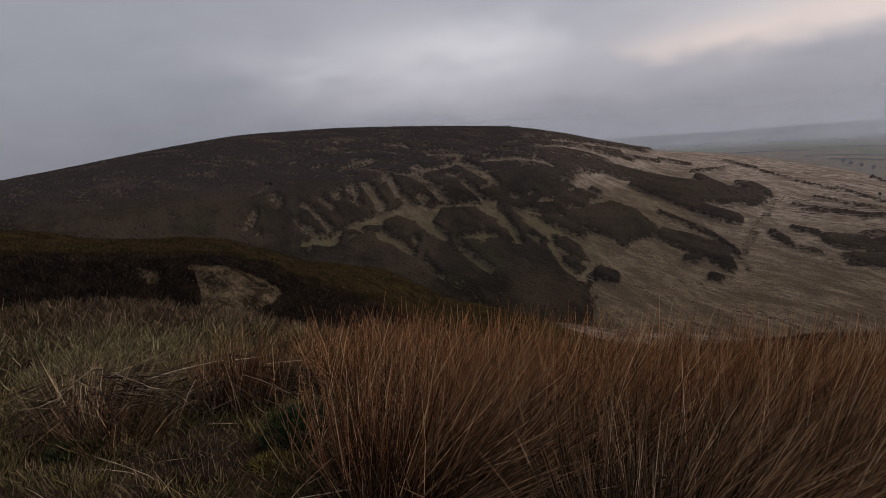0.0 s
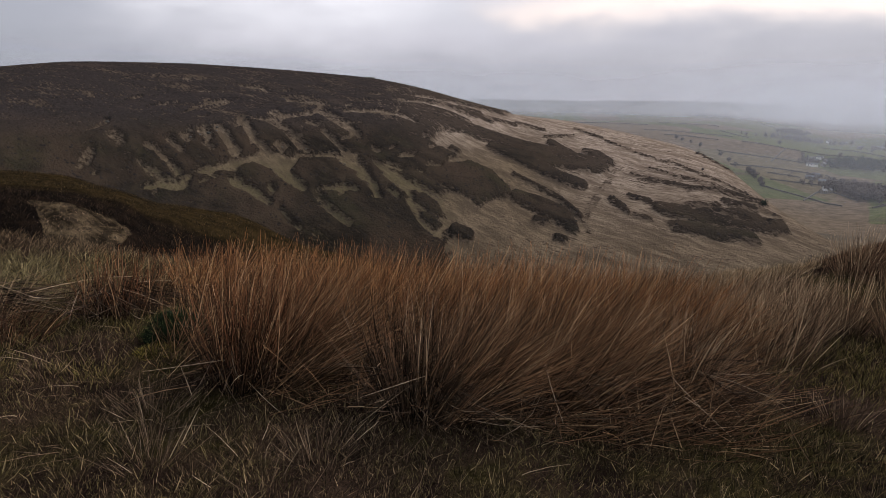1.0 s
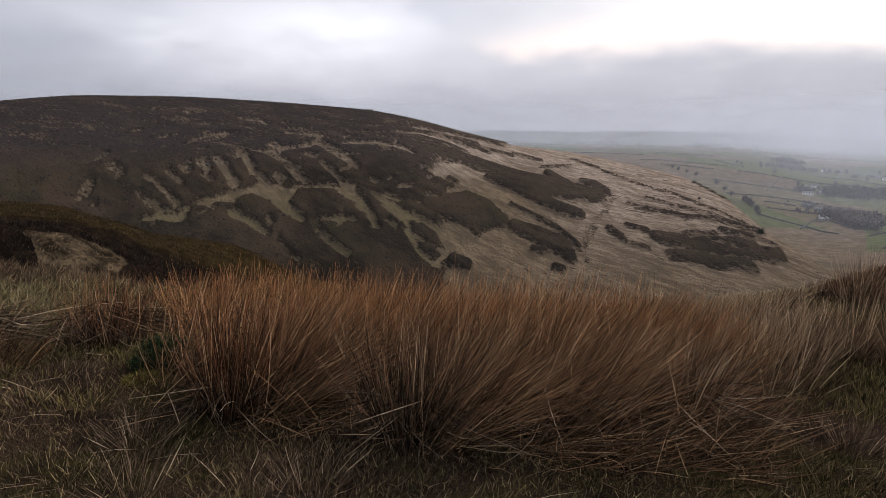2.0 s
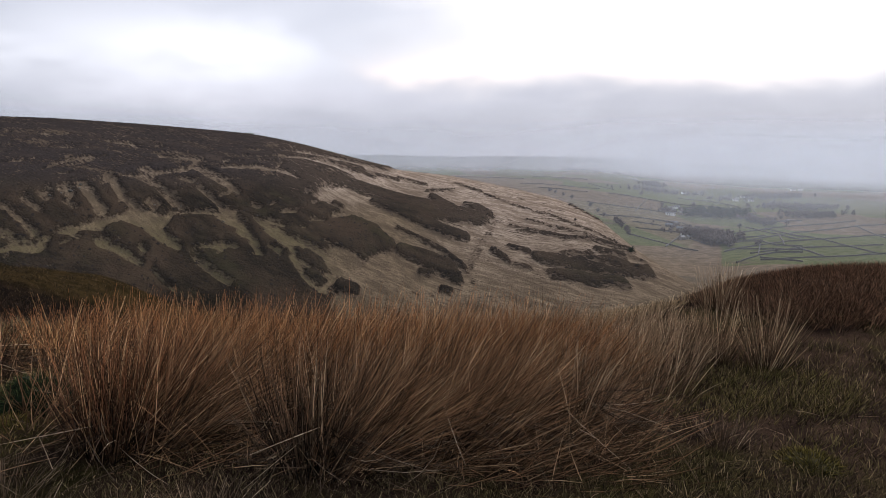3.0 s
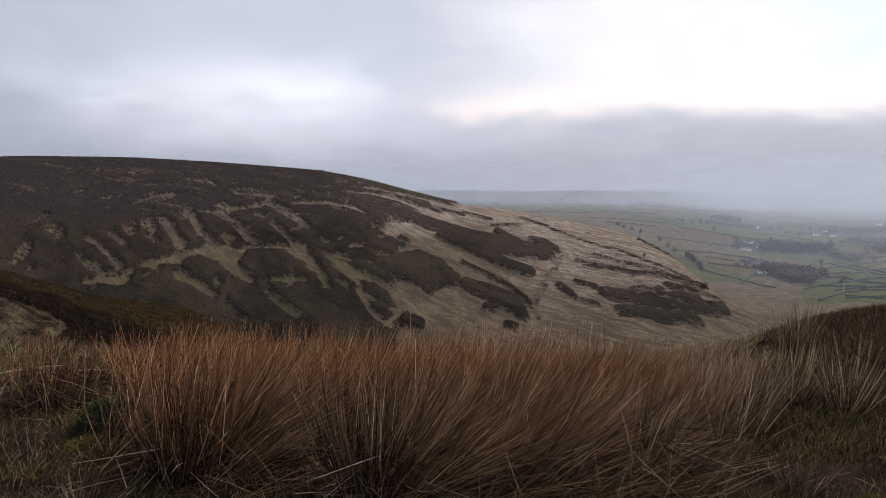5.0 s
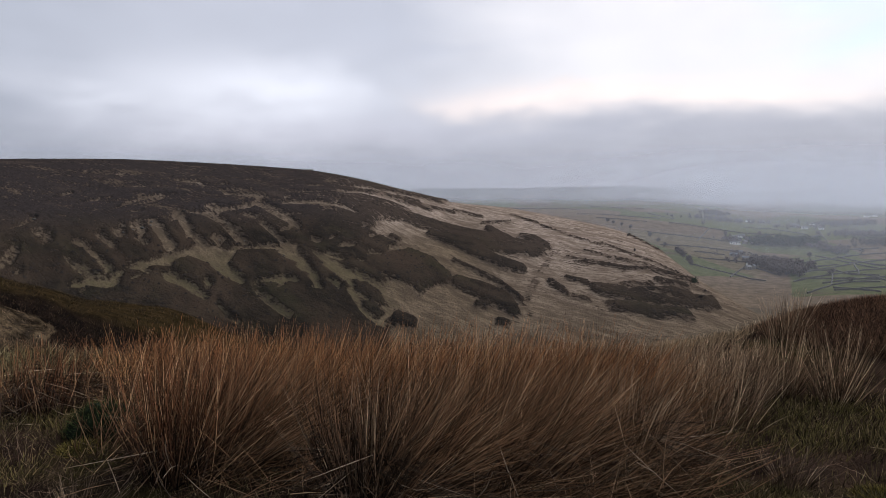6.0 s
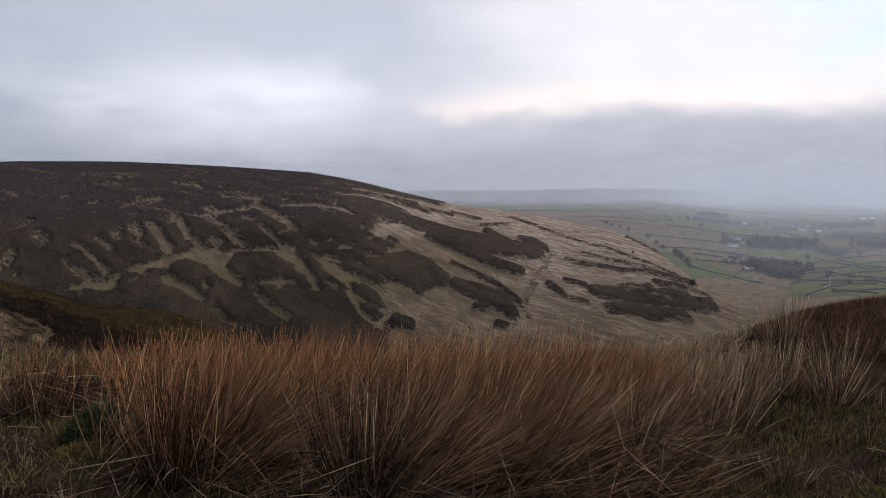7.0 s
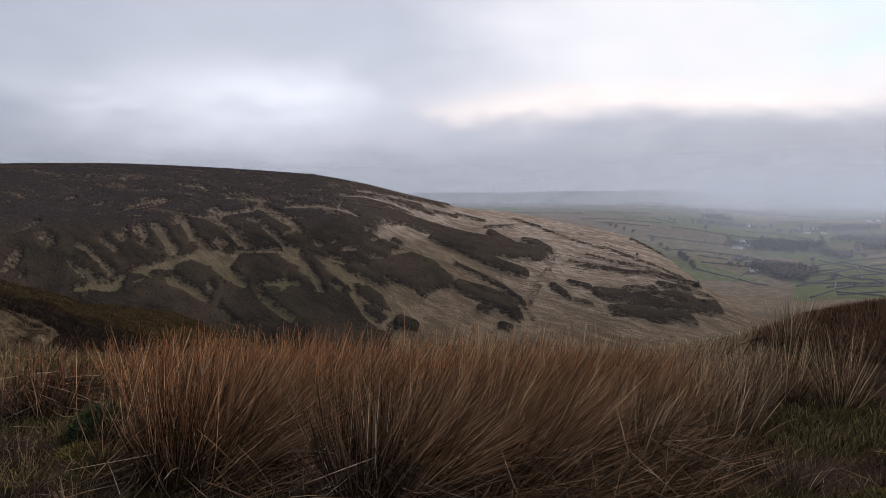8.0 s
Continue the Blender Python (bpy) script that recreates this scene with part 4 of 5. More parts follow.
rush_clump(-3.66, 4.32, 0.28, 330, 0.48, (0.25, 0.1), 0.80, RUSH_PALE, "low sprawling rush clump with fallen straw", 0, (0.3, 2), 320)
rush_clump(-3.25, 4.08, 0.22, 320, 0.36, (0.25, 0.0), 1.00, RUSH_DARK, "low sprawling rush clump with fallen straw", 0, (0.3, 2), 0)


def bed(name, mat, spots, label, category, width=0.0018, rings=4):
    """One mass of stems over many spots: x, y, spread, count, height, lean, splay, least share of the height."""
    made = [tuft_points(*s) for s in spots]
    b, t, c = (np.concatenate([p[i] for p in made]) for i in range(3))
    v, f, up = stems(b, t, c, width * rng.uniform(0.7, 1.3, len(b)), rings)
    ob = new(name, raw_mesh(name, v, f, mat, (("up", up),), True))
    return tagged(ob, label, category, kind="stuff")


def scatter(count, x0, x1, y0, y1, keep, make):
    out = []
    for _ in range(count):
        x, y = rng.uniform(x0, x1), rng.uniform(y0, y1)
        if rng.uniform() < keep(x, y):
            out.append(make(x, y))
    return out


def canopy(x, y):
    """How high the rushes stand: their tops keep to one slope while the ground falls away."""
    return min(0.86, max(0.20, 1.69 - 0.207 * y - at(x, y)))


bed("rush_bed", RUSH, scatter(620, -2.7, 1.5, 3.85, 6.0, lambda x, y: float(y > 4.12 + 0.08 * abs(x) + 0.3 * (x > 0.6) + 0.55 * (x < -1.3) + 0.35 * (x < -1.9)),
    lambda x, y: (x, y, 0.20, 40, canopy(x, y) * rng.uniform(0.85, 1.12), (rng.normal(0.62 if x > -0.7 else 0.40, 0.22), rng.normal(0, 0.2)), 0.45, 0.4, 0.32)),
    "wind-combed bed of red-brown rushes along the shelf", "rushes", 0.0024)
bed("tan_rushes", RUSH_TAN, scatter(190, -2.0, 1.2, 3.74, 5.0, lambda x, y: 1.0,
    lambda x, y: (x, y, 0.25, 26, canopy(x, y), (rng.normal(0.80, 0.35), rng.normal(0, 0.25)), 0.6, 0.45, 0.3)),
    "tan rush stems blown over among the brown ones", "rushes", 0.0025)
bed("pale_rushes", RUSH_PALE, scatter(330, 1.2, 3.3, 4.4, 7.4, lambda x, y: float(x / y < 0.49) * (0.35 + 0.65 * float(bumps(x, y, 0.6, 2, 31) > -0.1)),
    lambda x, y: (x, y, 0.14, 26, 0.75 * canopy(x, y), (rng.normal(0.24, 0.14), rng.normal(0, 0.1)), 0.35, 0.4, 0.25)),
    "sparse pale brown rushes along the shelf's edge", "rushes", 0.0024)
bed("laid_rushes", RUSH_TAN, scatter(300, -1.2, 1.3, 3.38, 3.95, lambda x, y: 1.0 if x > -0.2 else 0.5,
    lambda x, y: (x, y, 0.22, 12, 0.40, (rng.normal(1.0, 1.2), rng.normal(-0.2, 0.7)), 0.9, 0.35, 0.5)),
    "matted straw and rush stems laid over towards the turf", "rushes", 0.0022)
bed("crossing_straws", RUSH_TAN, scatter(900, -2.0, 1.5, 3.40, 4.99, lambda x, y: 1.0 if x > -0.5 else 0.3,
    lambda x, y: (x, y, 0.25, 4, 0.64, (rng.normal(0.9, 1.2), rng.normal(-0.1, 0.5)), 0.8, 0.45, 0.4)),
    "broken tan straws crossing the standing rushes", "straw", 0.0024)
bed("fallen_rush_straw", DULL, scatter(300, -4.2, 3.6, 2.42, 4.53, lambda x, y: 0.7 if x < 1.0 else 0.35,
    lambda x, y: (x, y, 0.18, 5, 0.36, (rng.normal(0.6, 1.8), rng.normal(-0.3, 1.8)), 0.8, 0.2)),
    "grey fallen rush straw lying on the turf", "straw", 0.0017)


def pale_grass(x, y):
    return math.exp(-(((x + 4.0) / 1.2) ** 2 + ((y - 5.3) / 0.9) ** 2))


bed("bleached_turf", BENT, scatter(2000, -6.5, -2.3, 4.1, 7.93, lambda x, y: min(1, 1.4 * pale_grass(x, y)),
    lambda x, y: (x, y, 0.12, 24, 0.17, (0.5, rng.normal(-0.2, 0.3)), 1.1, 0.4)),
    "bleached yellow-green grass beside the rushes", "grass", 0.0022, 3)
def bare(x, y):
    """Dark litter with few shoots, round the feet of the big clumps."""
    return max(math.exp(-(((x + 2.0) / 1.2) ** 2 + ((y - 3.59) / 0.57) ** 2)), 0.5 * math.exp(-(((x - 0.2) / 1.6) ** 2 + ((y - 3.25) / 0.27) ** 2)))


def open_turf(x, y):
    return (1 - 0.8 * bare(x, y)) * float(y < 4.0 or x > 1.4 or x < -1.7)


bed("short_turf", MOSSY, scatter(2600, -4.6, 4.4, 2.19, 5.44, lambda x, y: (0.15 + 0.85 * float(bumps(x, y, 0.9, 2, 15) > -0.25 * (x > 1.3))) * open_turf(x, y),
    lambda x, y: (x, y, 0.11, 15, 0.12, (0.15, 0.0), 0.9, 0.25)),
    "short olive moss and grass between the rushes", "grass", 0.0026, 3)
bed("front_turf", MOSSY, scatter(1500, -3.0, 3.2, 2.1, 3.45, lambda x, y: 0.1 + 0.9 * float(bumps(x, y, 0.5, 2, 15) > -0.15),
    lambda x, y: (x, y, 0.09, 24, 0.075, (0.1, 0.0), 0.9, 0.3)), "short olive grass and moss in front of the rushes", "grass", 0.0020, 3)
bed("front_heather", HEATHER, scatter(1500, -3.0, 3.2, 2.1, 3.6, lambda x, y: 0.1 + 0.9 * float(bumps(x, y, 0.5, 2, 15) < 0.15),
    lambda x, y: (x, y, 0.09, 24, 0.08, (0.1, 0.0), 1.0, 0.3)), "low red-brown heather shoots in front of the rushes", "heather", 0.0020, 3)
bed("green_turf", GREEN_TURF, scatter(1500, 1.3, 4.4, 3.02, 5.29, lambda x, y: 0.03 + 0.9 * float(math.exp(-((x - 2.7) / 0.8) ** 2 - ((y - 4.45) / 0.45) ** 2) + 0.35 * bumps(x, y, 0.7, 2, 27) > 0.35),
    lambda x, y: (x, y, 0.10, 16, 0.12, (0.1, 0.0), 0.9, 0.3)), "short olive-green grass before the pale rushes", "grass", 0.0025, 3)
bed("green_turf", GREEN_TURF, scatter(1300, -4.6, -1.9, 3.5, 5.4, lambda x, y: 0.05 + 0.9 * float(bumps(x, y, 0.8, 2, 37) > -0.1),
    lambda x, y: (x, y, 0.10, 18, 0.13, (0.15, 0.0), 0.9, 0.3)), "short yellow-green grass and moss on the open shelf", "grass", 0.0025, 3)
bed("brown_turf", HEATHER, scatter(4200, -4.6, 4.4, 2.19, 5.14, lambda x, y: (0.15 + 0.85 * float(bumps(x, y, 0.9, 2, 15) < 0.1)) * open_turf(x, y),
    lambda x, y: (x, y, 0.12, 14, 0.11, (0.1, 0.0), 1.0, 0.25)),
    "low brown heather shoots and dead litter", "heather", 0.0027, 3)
bed("lip_heather", HEATHER, scatter(1050, -11.0, -3.0, 4.38, 9.06, lambda x, y: float(pale_grass(x, y) < 0.30 + 0.15 * bumps(x, y, 0.8, 2, 4) and 7.6 < math.hypot(x, y / 0.755) < 13.5),
    lambda x, y: (x, y, 0.14, 15, 0.20, (0.1, 0.0), 1.2, 0.5)), "dark red-brown heather along the shelf's lip", "heather", 0.0034, 3)
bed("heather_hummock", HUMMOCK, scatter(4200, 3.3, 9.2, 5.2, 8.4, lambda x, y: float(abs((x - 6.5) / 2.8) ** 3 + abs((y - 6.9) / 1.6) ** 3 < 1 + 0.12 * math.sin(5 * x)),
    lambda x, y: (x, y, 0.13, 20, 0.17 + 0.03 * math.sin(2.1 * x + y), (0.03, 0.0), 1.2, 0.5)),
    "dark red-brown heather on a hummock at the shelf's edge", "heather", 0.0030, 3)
bed("edge_grass", STRAW, scatter(520, 2.4, 4.9, 7.71, 9.82, lambda x, y: float(0.33 < x / y < 0.51),
    lambda x, y: (x, y, 0.16, 22, 0.20, (0.35, 0.0), 0.8, 0.4)), "pale tussock grass on the shelf's edge", "grass", 0.003, 3)


def bank_heather(x, y, low, high):
    r, a = math.hypot(x, y), math.degrees(math.atan2(x, y))
    return float(low < r < high and -56 < a < -16 and (a < -24 or r > 18.6)) * float(scar_at(np.array([x]), np.array([y]))[0] < 0.5)


bed("bank_heather", BANK_SHADED, scatter(3600, -17, -5, 8, 17.5, lambda x, y: bank_heather(x, y, 11.5, 18.7),
    lambda x, y: (x, y, 0.24, 12, 0.20, (0.05, 0.0), 1.3, 0.5)), "dark heather covering the near bank", "heather", 0.007, 3)
bed("spur_heath", OLIVE, scatter(3400, -28, -5, 11, 32, lambda x, y: bank_heather(x, y, 18.5, 34),
    lambda x, y: (x, y, 0.36, 16, 0.13, (0.05, 0.0), 1.4, 0.5)), "olive-brown heath covering the spur behind the bank", "heather", 0.008, 3)
bed("scar_grass", DULL, scatter(1500, -14, -6.5, 11, 16, lambda x, y: 0.55 * float(scar_at(np.array([x]), np.array([y]))[0] > 0.5),
    lambda x, y: (x, y, 0.10, 9, 0.11, (0.2, 0.0), 1.2, 0.4)), "sparse bleached grass on the bare scar", "grass", 0.005, 3)


# ---- single plants on the shelf ----
def grass_tuft(cx, cy, spread, count, height, label):
    b, t, c = tuft_points(cx, cy, spread, count, height, (0.10, -0.05), 1.0, 0.45)
    v, f, up = stems(b, t, c, 0.0016 * rng.uniform(0.7, 1.3, count))
    base = np.array((cx, cy, at(cx, cy)))
    ob = new("grass_tuft", raw_mesh("grass_tuft", v - base, f, DULL, (("up", up),), True))
    ob.location = base
    tagged(ob, label, "grass tuft", "pale tufts in the turf")


for x, y, s, n, h in ((1.98, 3.59, 0.09, 110, 0.26), (-0.75, 2.87, 0.13, 170, 0.24), (-1.73, 3.19, 0.12, 130, 0.26), (-1.52, 2.76, 0.14, 130, 0.28),
                      (1.16, 3.63, 0.12, 150, 0.22), (-2.62, 3.59, 0.12, 80, 0.16), (-3.10, 3.57, 0.13, 100, 0.22)):
    grass_tuft(x, y, s, n, h, "bleached grass tuft splaying out of dark turf")


def moss_cushion(cx, cy, wide, high, mat, label, count):
    """A domed cushion of moss: a lumpy core with short shoots all over."""
    root = new("moss_cushion")
    root.location = (cx, cy, at(cx, cy) - 0.02)
    tagged(root, label, "moss")
    bm = bmesh.new()
    bmesh.ops.create_icosphere(bm, subdivisions=4, radius=1.0)
    for v in bm.verts:
        lump = 1 + 0.16 * noise.noise(v.co * 2.2) + 0.05 * noise.noise(v.co * 7)
        v.co = Vector((v.co.x * wide * lump, v.co.y * wide * lump, max(v.co.z, -0.1) * high * lump))
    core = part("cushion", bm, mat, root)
    # height on the core drives the same painted shade, dark at the foot
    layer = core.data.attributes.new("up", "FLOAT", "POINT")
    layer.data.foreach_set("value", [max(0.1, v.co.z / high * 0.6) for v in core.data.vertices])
    d = rng.normal(0, 1, (count, 3))
    d[:, 2] = np.abs(d[:, 2])
    d /= np.linalg.norm(d, axis=1)[:, None]
    b = d * np.array((wide, wide, high)) * 0.97
    t = b + d * rng.uniform(0.012, 0.045, count)[:, None] + rng.normal(0, 0.012, (count, 3))
    v, f, up = stems(b, t, np.zeros((count, 3)), np.full(count, 0.0022), 3)
    shoots = new("fringe", raw_mesh("fringe", v, f, mat, (("up", up),), True))
    shoots.parent = root


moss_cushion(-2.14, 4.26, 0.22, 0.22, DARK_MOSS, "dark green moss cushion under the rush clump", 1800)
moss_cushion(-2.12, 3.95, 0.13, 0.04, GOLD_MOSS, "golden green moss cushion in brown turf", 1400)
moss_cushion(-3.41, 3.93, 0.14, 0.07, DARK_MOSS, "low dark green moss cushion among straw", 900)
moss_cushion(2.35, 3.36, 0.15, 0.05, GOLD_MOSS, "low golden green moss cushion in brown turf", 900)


# ---- scrub on the moor ----
def scrub():
    n = 45000
    a, r = np.radians(rng.uniform(-52, 24.5, n)), np.sqrt(rng.uniform(225 ** 2, 520 ** 2, n))
    x, y = r * np.sin(a), r * np.cos(a)
    keep = heath_at(x, y) + rng.uniform(-0.25, 0.25, n) > 0.32
    x, y = x[keep], y[keep]
    n = len(x)
    z, s = land(x, y) + 2.0 * step(heath_at(x, y), -0.15, 0.5) - 0.3, 0.9 * rng.uniform(0.35, 1.0, n) ** 1.5
    ang = np.arange(5) * 2 * np.pi / 5
    spin, squash = rng.uniform(0, 6.28, n), rng.uniform(0.6, 1.4, n)
    ring = np.stack((np.cos(ang[None] + spin[:, None]) * s[:, None] * 1.3 * squash[:, None], np.sin(ang[None] + spin[:, None]) * s[:, None] * 1.3, np.full((n, 5), -0.15)), -1)
    ring *= rng.uniform(0.7, 1.2, (n, 5, 1))
    top = np.stack((rng.normal(0, 0.15, n), rng.normal(0, 0.15, n), s * rng.uniform(0.5, 1.0, n)), -1)
    v = np.concatenate((ring, top[:, None]), 1) + np.stack((x, y, z), -1)[:, None]
    i = np.arange(5)
    f = np.arange(n)[:, None, None] * 6 + np.stack((i, (i + 1) % 5, np.full(5, 5)), -1)[None]
    ob = new("heather_scrub", raw_mesh("heather_scrub", v.reshape(-1, 3), f.reshape(-1, 3), SCRUB, (), True))
    tagged(ob, "dark heather scrub over the moor across the clough", "heather", kind="stuff")


SCRUB = leaf_material("heather_scrub", (0.012, 0.009, 0.007), (0.030, 0.021, 0.016), 0.95)
scrub()


def boulder(x, y, size):
    bm = bmesh.new()
    bmesh.ops.create_icosphere(bm, subdivisions=2, radius=size)
    off = Vector((x, y, 0)) * 0.37
    for v in bm.verts:
        v.co *= 1 + 0.35 * noise.noise(v.co / size * 0.9 + off)
        v.co.z *= 0.62
    me = bpy.data.meshes.new("boulder")
    bm.to_mesh(me)
    bm.free()
    me.materials.append(GRIT)
    ob = new("boulder", me)
    ob.location = (x, y, at(x, y) + size * 0.15)
    tagged(ob, "dark weathered gritstone boulder in the heather", "boulder", "boulders on the moor")


GRIT = plain("gritstone", (0.045, 0.040, 0.034), (0.11, 0.095, 0.08), 1.2)
for _ in range(46):
    x, y = rng.normal(-158, 14), rng.normal(300.5, 6)
    boulder(x, y, rng.uniform(0.4, 1.0))
for _ in range(34):
    a, r = radians(rng.uniform(-42, 8)), rng.uniform(260, 430)
    boulder(r * math.sin(a), r * math.cos(a), rng.uniform(0.3, 0.7))
for a, size in ((-45.6, 1.0), (-45.1, 1.5), (-44.6, 1.2), (-43.9, 1.7), (-43.5, 1.2), (-42.6, 1.4), (-49.0, 1.6), (-47.6, 1.1)):
    r = float(np.interp(a, LAND[:, 0], LAND[:, 1]))
    boulder(r * math.sin(radians(a)), r * math.cos(radians(a)), size)


def cairn(x, y):
    """A low square heap of stones on the brow."""
    root = new("cairn")
    root.location = (x, y, at(x, y) - 0.2)
    tagged(root, "low stone cairn on the brow of the moor", "cairn")
    for i in range(26):
        bm = bmesh.new()
        bmesh.ops.create_icosphere(bm, subdivisions=1, radius=1.0)
        for v in bm.verts:
            v.co *= 1 + 0.25 * noise.noise(v.co * 1.3 + Vector((i, 0, 0)))
        ob = part("stone", bm, GRIT, root)
        layer = i // 9
        ob.location = (rng.uniform(-4.6 + layer, 4.6 - layer), rng.uniform(-1, 1), 0.5 + 0.75 * layer)
        ob.scale = (rng.uniform(0.9, 1.4), 0.9, rng.uniform(0.5, 0.75))


cairn(-94.5, 477)


# ---- the dale: field walls, trees, woods, houses ----
WALLSTONE = plain("dry_stone", (0.050, 0.045, 0.040), (0.105, 0.095, 0.080), 0.8)


def field_wall(points, high=2.0, thick=1.4):
    """A dry stone wall following the ground, with an uneven coping."""
    pts = [points[0]]
    for (x0, y0), (x1, y1) in zip(points, points[1:]):
        n = max(2, int(math.hypot(x1 - x0, y1 - y0) / 9))
        pts += [(x0 + (x1 - x0) * i / n, y0 + (y1 - y0) * i / n) for i in range(1, n + 1)]
    bm = bmesh.new()
    last = None
    for i, (x, y) in enumerate(pts):
        a, b = pts[max(i - 1, 0)], pts[min(i + 1, len(pts) - 1)]
        d = Vector((b[0] - a[0], b[1] - a[1], 0)).normalized()
        s = Vector((-d.y, d.x, 0)) * thick / 2
        p = Vector((x + rng.normal(0, 0.5), y + rng.normal(0, 0.5), at(x, y)))
        h = high * rng.uniform(0.75, 1.2)
        ring = [bm.verts.new(p + v) for v in (s - Vector((0, 0, 0.6)), s * 0.6 + Vector((0, 0, h)), -s * 0.6 + Vector((0, 0, h)), -s - Vector((0, 0, 0.6)))]
        if last:
            for j in range(3):
                bm.faces.new((last[j], last[j + 1], ring[j + 1], ring[j]))
        else:
            bm.faces.new(ring)
        last = ring
    bm.faces.new(last[::-1])
    me = bpy.data.meshes.new("field_wall")
    bm.to_mesh(me)
    bm.free()
    me.materials.append(WALLSTONE)
    tagged(new("field_wall", me), "dark dry stone wall between fields in the dale", "wall", "field walls in the dale")


for line in (
    ((488, 893), (525, 916), (554, 919), (545, 863), (571, 845)), ((515, 943), (595, 976)), ((609, 1058), (623, 981), (620, 916)),
    ((635, 1043), (643, 950)), ((416, 736), (468, 778), (504, 792), (529, 781)), ((457, 756), (475, 700)), ((472, 853), (545, 805)),
    ((361, 947), (396, 907), (426, 853)), ((492, 1415), (558, 1360), (625, 1329), (694, 1309)), ((691, 1499), (737, 1462), (747, 1333)),
):
    field_wall(line)
for line in (
    ((397, 1262), (458, 1221), (537, 1208)), ((524, 1113), (520, 1012)), ((732, 1296), (778, 1337), (729, 1234)), ((554, 1551), (537, 1706)),
    ((465, 969), (464, 894)), ((842, 1260), (863, 1401)), ((419, 1077), (466, 1068)), ((457, 2000), (581, 1849)), ((341, 1440), (447, 1419)),
    ((809, 2191), (764, 1909)), ((464, 1182), (559, 1360)), ((694, 1309), (661, 1169)), ((389, 874), (466, 989)), ((468, 778), (551, 913)),
    ((623, 981), (554, 860)), ((200, 1888), (387, 1813)), ((330, 1586), (520, 1556)), ((380, 1133), (520, 1110)), ((400, 1012), (480, 1020)), ((650, 1118), (760, 1133)),
    ((452, 833), (583, 903), (740, 950), (850, 960)), ((488, 896), (640, 992), (800, 1046), (900, 1050)), ((447, 738), (473, 730), (600, 752), (740, 770)),
    ((640, 992), (655, 925), (610, 754)), ((545, 883), (560, 845), (530, 742)), ((800, 1046), (762, 952), (720, 767)), ((470, 800), (575, 832), (690, 845)), ((541, 993), (700, 1070), (840, 1100)),
):
    field_wall(line)


def clumps(points, size, mat, name):
    """Many small ragged leaf or twig clumps at the given points, one mesh."""
    n = len(points)
    v0 = np.array(((1, 0, 0), (-0.5, 0.87, 0), (-0.5, -0.87, 0), (0, 0, 1), (0, 0, -1)), float)
    v = v0[None] * np.asarray(size)[:, None, None] * rng.uniform(0.6, 1.3, (n, 5, 1)) + rng.normal(0, 0.12, (n, 5, 3)) * np.asarray(size)[:, None, None]
    v = v + np.asarray(points)[:, None]
    f0 = np.array(((0, 1, 3), (1, 2, 3), (2, 0, 3), (1, 0, 4), (2, 1, 4), (0, 2, 4)))
    f = np.arange(n)[:, None, None] * 5 + f0[None]
    return raw_mesh(name, v.reshape(-1, 3), f.reshape(-1, 3), mat)


BARK = plain("bark", (0.06, 0.048, 0.038), (0.11, 0.09, 0.07), 2.0)
TWIGS = leaf_material("bare_twigs", (0.060, 0.048, 0.045), (0.125, 0.100, 0.090), 0.9)
NEEDLES = leaf_material("dark_needles", (0.018, 0.026, 0.016), (0.040, 0.052, 0.030), 0.9)


def tree(x, y, high, mat, label):
    """A trunk with limbs and a ragged crown of many small clumps."""
    root = new("tree")
    root.location = (x, y, at(x, y) - 0.15)
    tagged(root, label, "tree")
    bm = bmesh.new()
    wide = high * 0.36

    def limb(p, q, r0, r1):
        d = (q - p).normalized()
        s = d.orthogonal().normalized()
        o = d.cross(s)
        rings = [[bm.verts.new(c + (s * math.cos(k * 1.2566) + o * math.sin(k * 1.2566)) * r) for k in range(5)] for c, r in ((p, r0), (q, r1))]
        for k in range(5):
            bm.faces.new((rings[0][k], rings[0][(k + 1) % 5], rings[1][(k + 1) % 5], rings[1][k]))
        bm.faces.new(rings[1])

    limb(Vector((0, 0, 0)), Vector((0, 0, high * 0.55)), high * 0.035, high * 0.02)
    for k in range(6):
        a = k * 1.05 + rng.uniform(0, 0.5)
        limb(Vector((0, 0, high * (0.25 + 0.05 * k))), Vector((math.cos(a) * wide * 0.7, math.sin(a) * wide * 0.7, high * (0.5 + 0.06 * k))), high * 0.014, high * 0.005)
    part("trunk", bm, BARK, root)
    n = 130
    d = rng.normal(0, 1, (n, 3))
    d /= np.linalg.norm(d, axis=1)[:, None]
    p = d * rng.uniform(0.35, 1.0, n)[:, None] * np.array((wide, wide, high * 0.36)) * (1 + 0.25 * rng.normal(0, 1, n))[:, None] + np.array((0, 0, high * 0.62))
    p[:, 2] = np.maximum(p[:, 2], high * 0.2)
    crown = new("crown", clumps(p, high * rng.uniform(0.05, 0.11, n), mat, "crown"))
    crown.parent = root


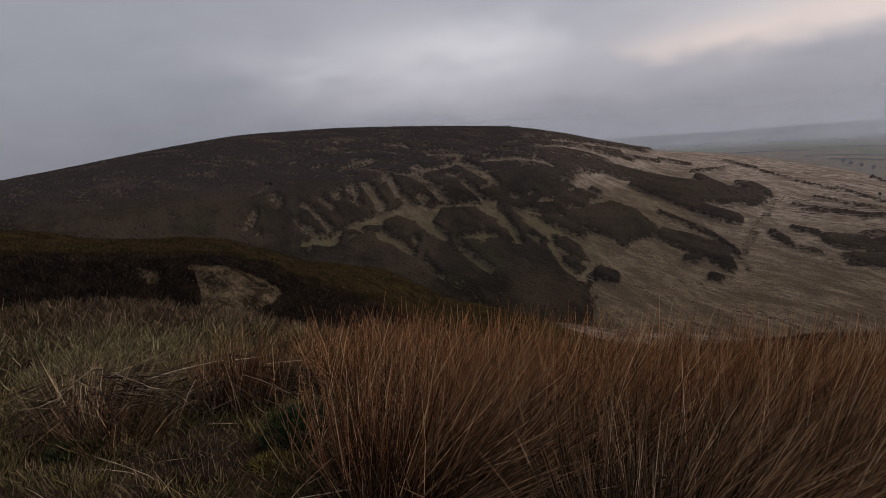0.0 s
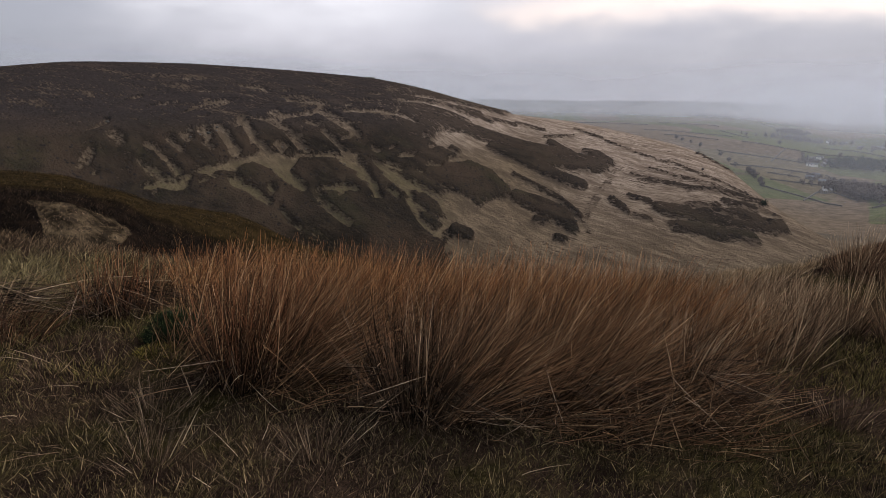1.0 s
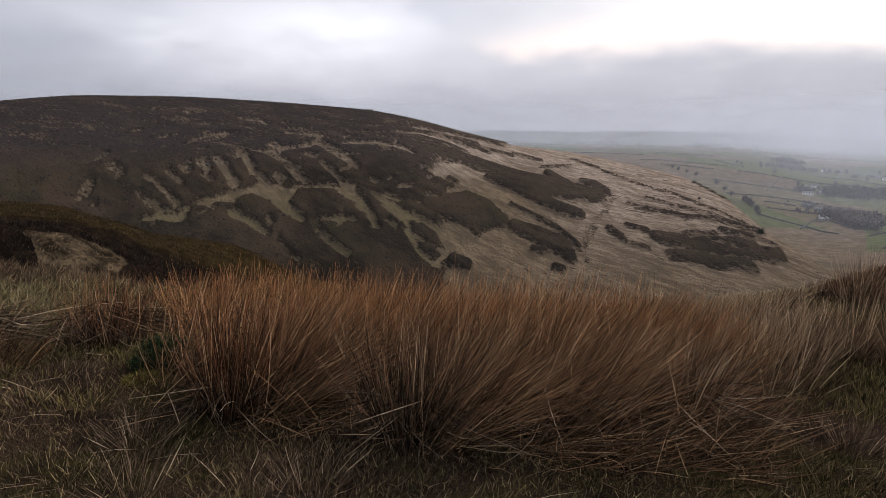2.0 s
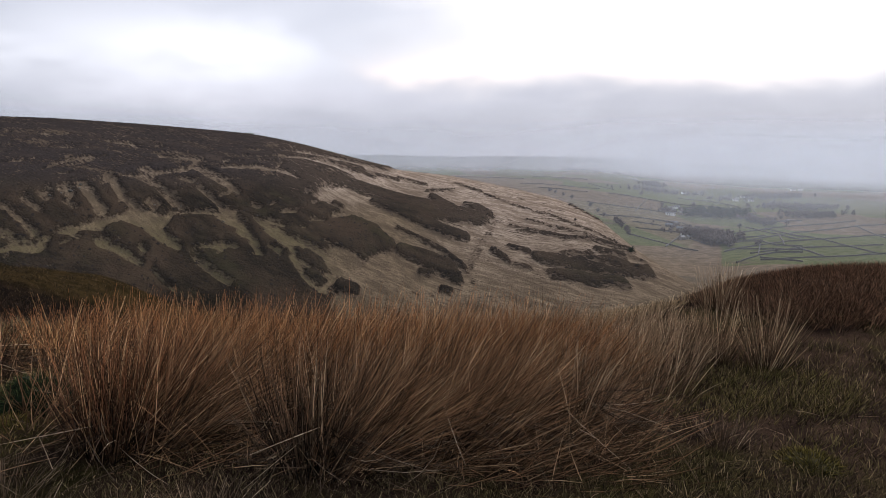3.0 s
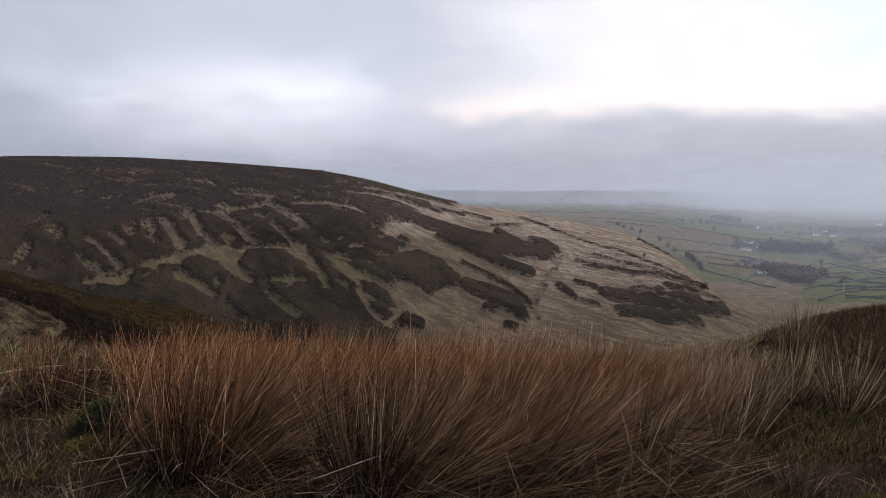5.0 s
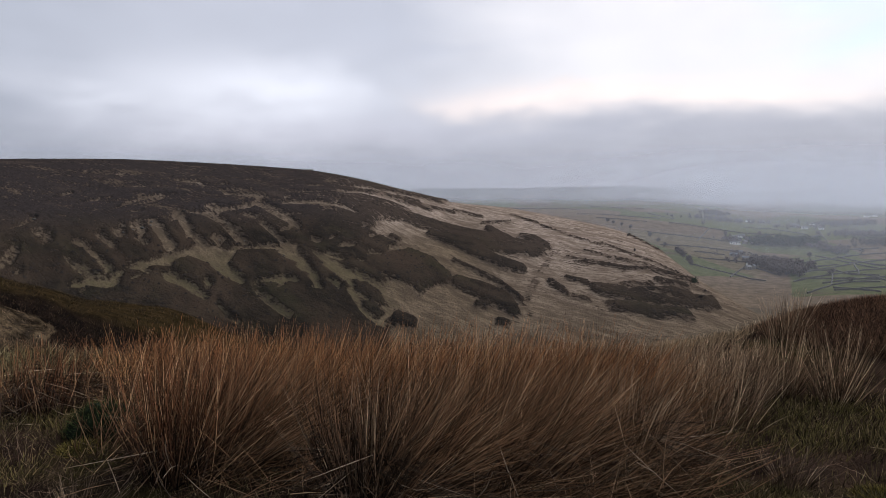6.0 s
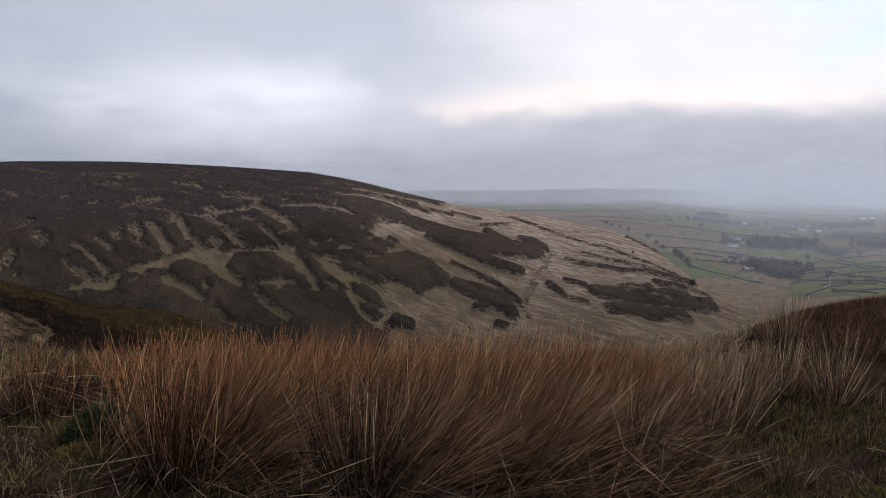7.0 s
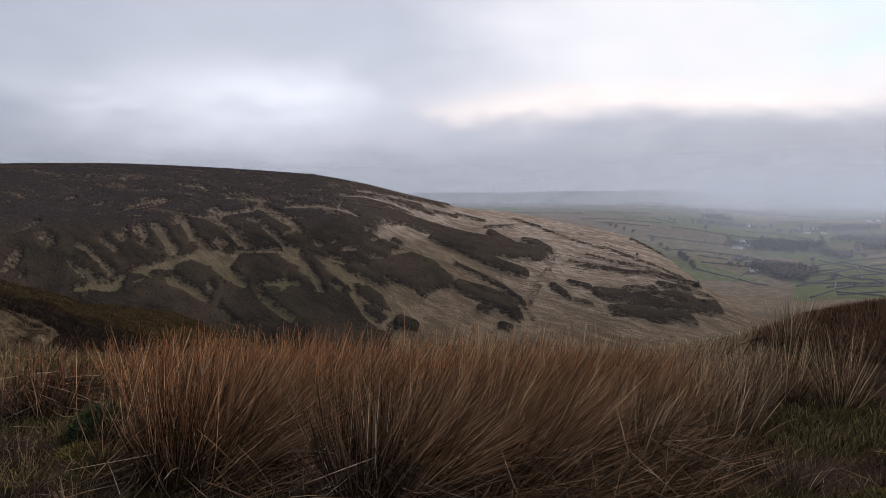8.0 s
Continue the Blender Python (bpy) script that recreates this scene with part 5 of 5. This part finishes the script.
tree(124, 318, 3.8, NEEDLES, "small dark evergreen tree alone on the grassy spur")
for x, y, h in ((118, 412, 1.7), (109, 367, 2.0)):
    tree(x, y, h, TWIGS, "small bare thorn tree on the bleached spur")
for x, y, h in ((375, 1034, 14), (367, 987, 13), (363, 955, 12), (371, 1011, 13), (360, 937, 9), (382, 1150, 10), (383, 1198, 11), (368, 1271, 10), (361, 1307, 9),
                (351, 1333, 9), (345, 1354, 10), (378, 1103, 10)):
    tree(x, y, h, TWIGS, "bare winter tree below the grassy spur")
for x, y, h in ((517, 866, 8), (529, 878, 9), (498, 789, 7), (592, 1046, 10), (681, 1104, 9), (720, 1135, 11), (753, 1468, 12), (760, 1434, 10), (633, 1299, 11),
                (556, 1277, 10), (575, 1436, 11), (757, 1757, 11), (610, 1209, 9), (528, 1209, 9)):
    tree(x, y, h, TWIGS, "bare winter tree beside a field wall")


def wood(spots, high, per, mat, label):
    """A far wood: many ragged crowns in one mass."""
    pts, sizes = [], []
    for cx, cy, rx, ry, n in spots:
        for _ in range(n):
            x, y = cx + rng.normal(0, 0.5) * rx, cy + rng.normal(0, 0.5) * ry
            h = high * rng.uniform(0.65, 1.15)
            z = at(x, y)
            d = rng.normal(0, 1, (per, 3))
            d /= np.linalg.norm(d, axis=1)[:, None]
            pts.append(d * np.array((h * 0.3, h * 0.3, h * 0.45)) * rng.uniform(0.3, 1, per)[:, None] + np.array((x, y, z + h * 0.5)))
            sizes.append(h * rng.uniform(0.07, 0.14, per))
    ob = new("wood", clumps(np.concatenate(pts), np.concatenate(sizes), mat, "wood"))
    tagged(ob, label, "wood", kind="stuff")


wood(((605, 1186, 30, 30, 60), (640, 1186, 36, 30, 70)), 17, 30, NEEDLES, "dark conifer plantation above the dale bottom")
wood(((483, 939, 22, 45, 60), (505, 963, 30, 45, 80), (478, 899, 16, 30, 40)), 15, 30, TWIGS, "bare brown wood in the side valley")
wood(((658, 1103, 22, 45, 50), (748, 1809, 36, 45, 60), (860, 1314, 90, 45, 110), (800, 1178, 70, 30, 70), (930, 1526, 90, 38, 90), (680, 1601, 120, 30, 70)), 14, 26, TWIGS, "bare woods along the far dale side")
wood(((540, 1216, 40, 23, 16), (585, 1239, 40, 30, 22), (470, 990, 30, 45, 26), (495, 1065, 30, 30, 20), (835, 1503, 60, 45, 30)), 9, 26, TWIGS, "bare garden trees among the hamlet's houses")

HOUSE_STONE = plain("house_stone", (0.16, 0.145, 0.125), (0.25, 0.225, 0.19), 0.5)
WHITEWASH = plain("whitewash", (0.72, 0.71, 0.68), (0.82, 0.81, 0.78), 0.3)
SLATES = plain("roof_slates", (0.085, 0.088, 0.095), (0.14, 0.142, 0.15), 0.6, 0.6)
PANE = plain("dark_glass", (0.02, 0.022, 0.025), (0.03, 0.032, 0.036), 1.0, 0.15, 0.0, 0.5)


def box(bm, x0, x1, y0, y1, z0, z1):
    v = [bm.verts.new((x, y, z)) for z in (z0, z1) for x, y in ((x0, y0), (x1, y0), (x1, y1), (x0, y1))]
    for f in ((3, 2, 1, 0), (4, 5, 6, 7), (0, 1, 5, 4), (1, 2, 6, 5), (2, 3, 7, 6), (3, 0, 4, 7)):
        bm.faces.new([v[i] for i in f])


def house(x, y, turn, ln, wd, mat, label):
    root = new("house")
    root.matrix_world = pose(x, y, at(x, y) - 0.5, 0, 0, turn)
    tagged(root, label, "house", "houses in the dale")
    eaves, ridge = 4.4, 4.4 + wd * 0.36
    bm = bmesh.new()
    v = [bm.verts.new(p) for p in ((-ln / 2, -wd / 2, 0), (ln / 2, -wd / 2, 0), (ln / 2, wd / 2, 0), (-ln / 2, wd / 2, 0),
                                   (-ln / 2, -wd / 2, eaves), (ln / 2, -wd / 2, eaves), (ln / 2, wd / 2, eaves), (-ln / 2, wd / 2, eaves), (-ln / 2, 0, ridge), (ln / 2, 0, ridge))]
    for f in ((0, 1, 5, 4), (2, 3, 7, 6), (1, 2, 6, 9, 5), (3, 0, 4, 8, 7)):
        bm.faces.new([v[i] for i in f])
    part("wall", bm, mat, root)
    bm = bmesh.new()
    e, o = 0.35, 0.4
    for s in (-1, 1):
        low, top = s * (wd / 2 + o), 0.0
        zl = eaves - o * (ridge - eaves) / (wd / 2)
        q = [bm.verts.new(p) for p in ((-ln / 2 - e, low, zl + 0.05), (ln / 2 + e, low, zl + 0.05), (ln / 2 + e, top, ridge + 0.05), (-ln / 2 - e, top, ridge + 0.05),
                                       (-ln / 2 - e, low, zl + 0.3), (ln / 2 + e, low, zl + 0.3), (ln / 2 + e, top, ridge + 0.3), (-ln / 2 - e, top, ridge + 0.3))]
        for f in ((0, 1, 2, 3), (7, 6, 5, 4), (0, 4, 5, 1), (1, 5, 6, 2), (2, 6, 7, 3), (3, 7, 4, 0)):
            bm.faces.new([q[i] for i in f])
    roof = part("roof", bm, SLATES, root, "grey slate roof")
    bm = bmesh.new()
    box(bm, -ln / 2 + 0.2, -ln / 2 + 1.2, -0.5, 0.5, ridge - 0.4, ridge + 1.4)
    part("chimney", bm, HOUSE_STONE, roof)
    n = max(2, int(ln / 4))
    for level in (1.1, 3.0):
        for i in range(n):
            cx = -ln / 2 + ln * (i + 0.5) / n
            bm = bmesh.new()
            box(bm, cx - 0.5, cx + 0.5, -wd / 2 - 0.06, -wd / 2 + 0.05, level, level + 1.2)
            part("window", bm, PANE, root)


for x, y, turn, ln, white in ((534, 1186, -15, 20, 1), (581, 1235, 10, 12, 0), (585, 1273, -30, 13, 1), (574, 1200, 20, 11, 0), (597, 1225, -10, 12, 1), (561, 1250, 5, 12, 0),
                              (696, 1261, -20, 12, 1), (820, 1475, 0, 16, 1), (848, 1459, -20, 13, 1), (822, 1514, 15, 12, 0), (831, 1543, -10, 14, 0), (559, 1200, 40, 11, 0)):
    house(x, y, turn, ln * 0.85, 6.5, WHITEWASH if white else HOUSE_STONE, "whitewashed farmhouse with slate roof in the dale" if white else "grey stone house with slate roof in the dale")
for x, y, turn, ln, white in ((479, 1066, -40, 14, 0), (500, 1093, -20, 12, 0), (470, 990, 30, 11, 1), (459, 957, 50, 10, 0), (447, 948, 20, 10, 0), (475, 981, 10, 11, 0), (487, 1042, -30, 12, 0),
                              (1153, 1773, 0, 14, 1), (1194, 1801, 20, 14, 1), (775, 1651, 0, 13, 1), (797, 1623, -20, 13, 0), (880, 1549, 10, 13, 1), (559, 1228, -60, 11, 0)):
    house(x, y, turn, ln * 0.85, 6.5, WHITEWASH if white else HOUSE_STONE, "whitewashed farmhouse with slate roof in the dale" if white else "grey stone house with slate roof in the dale")
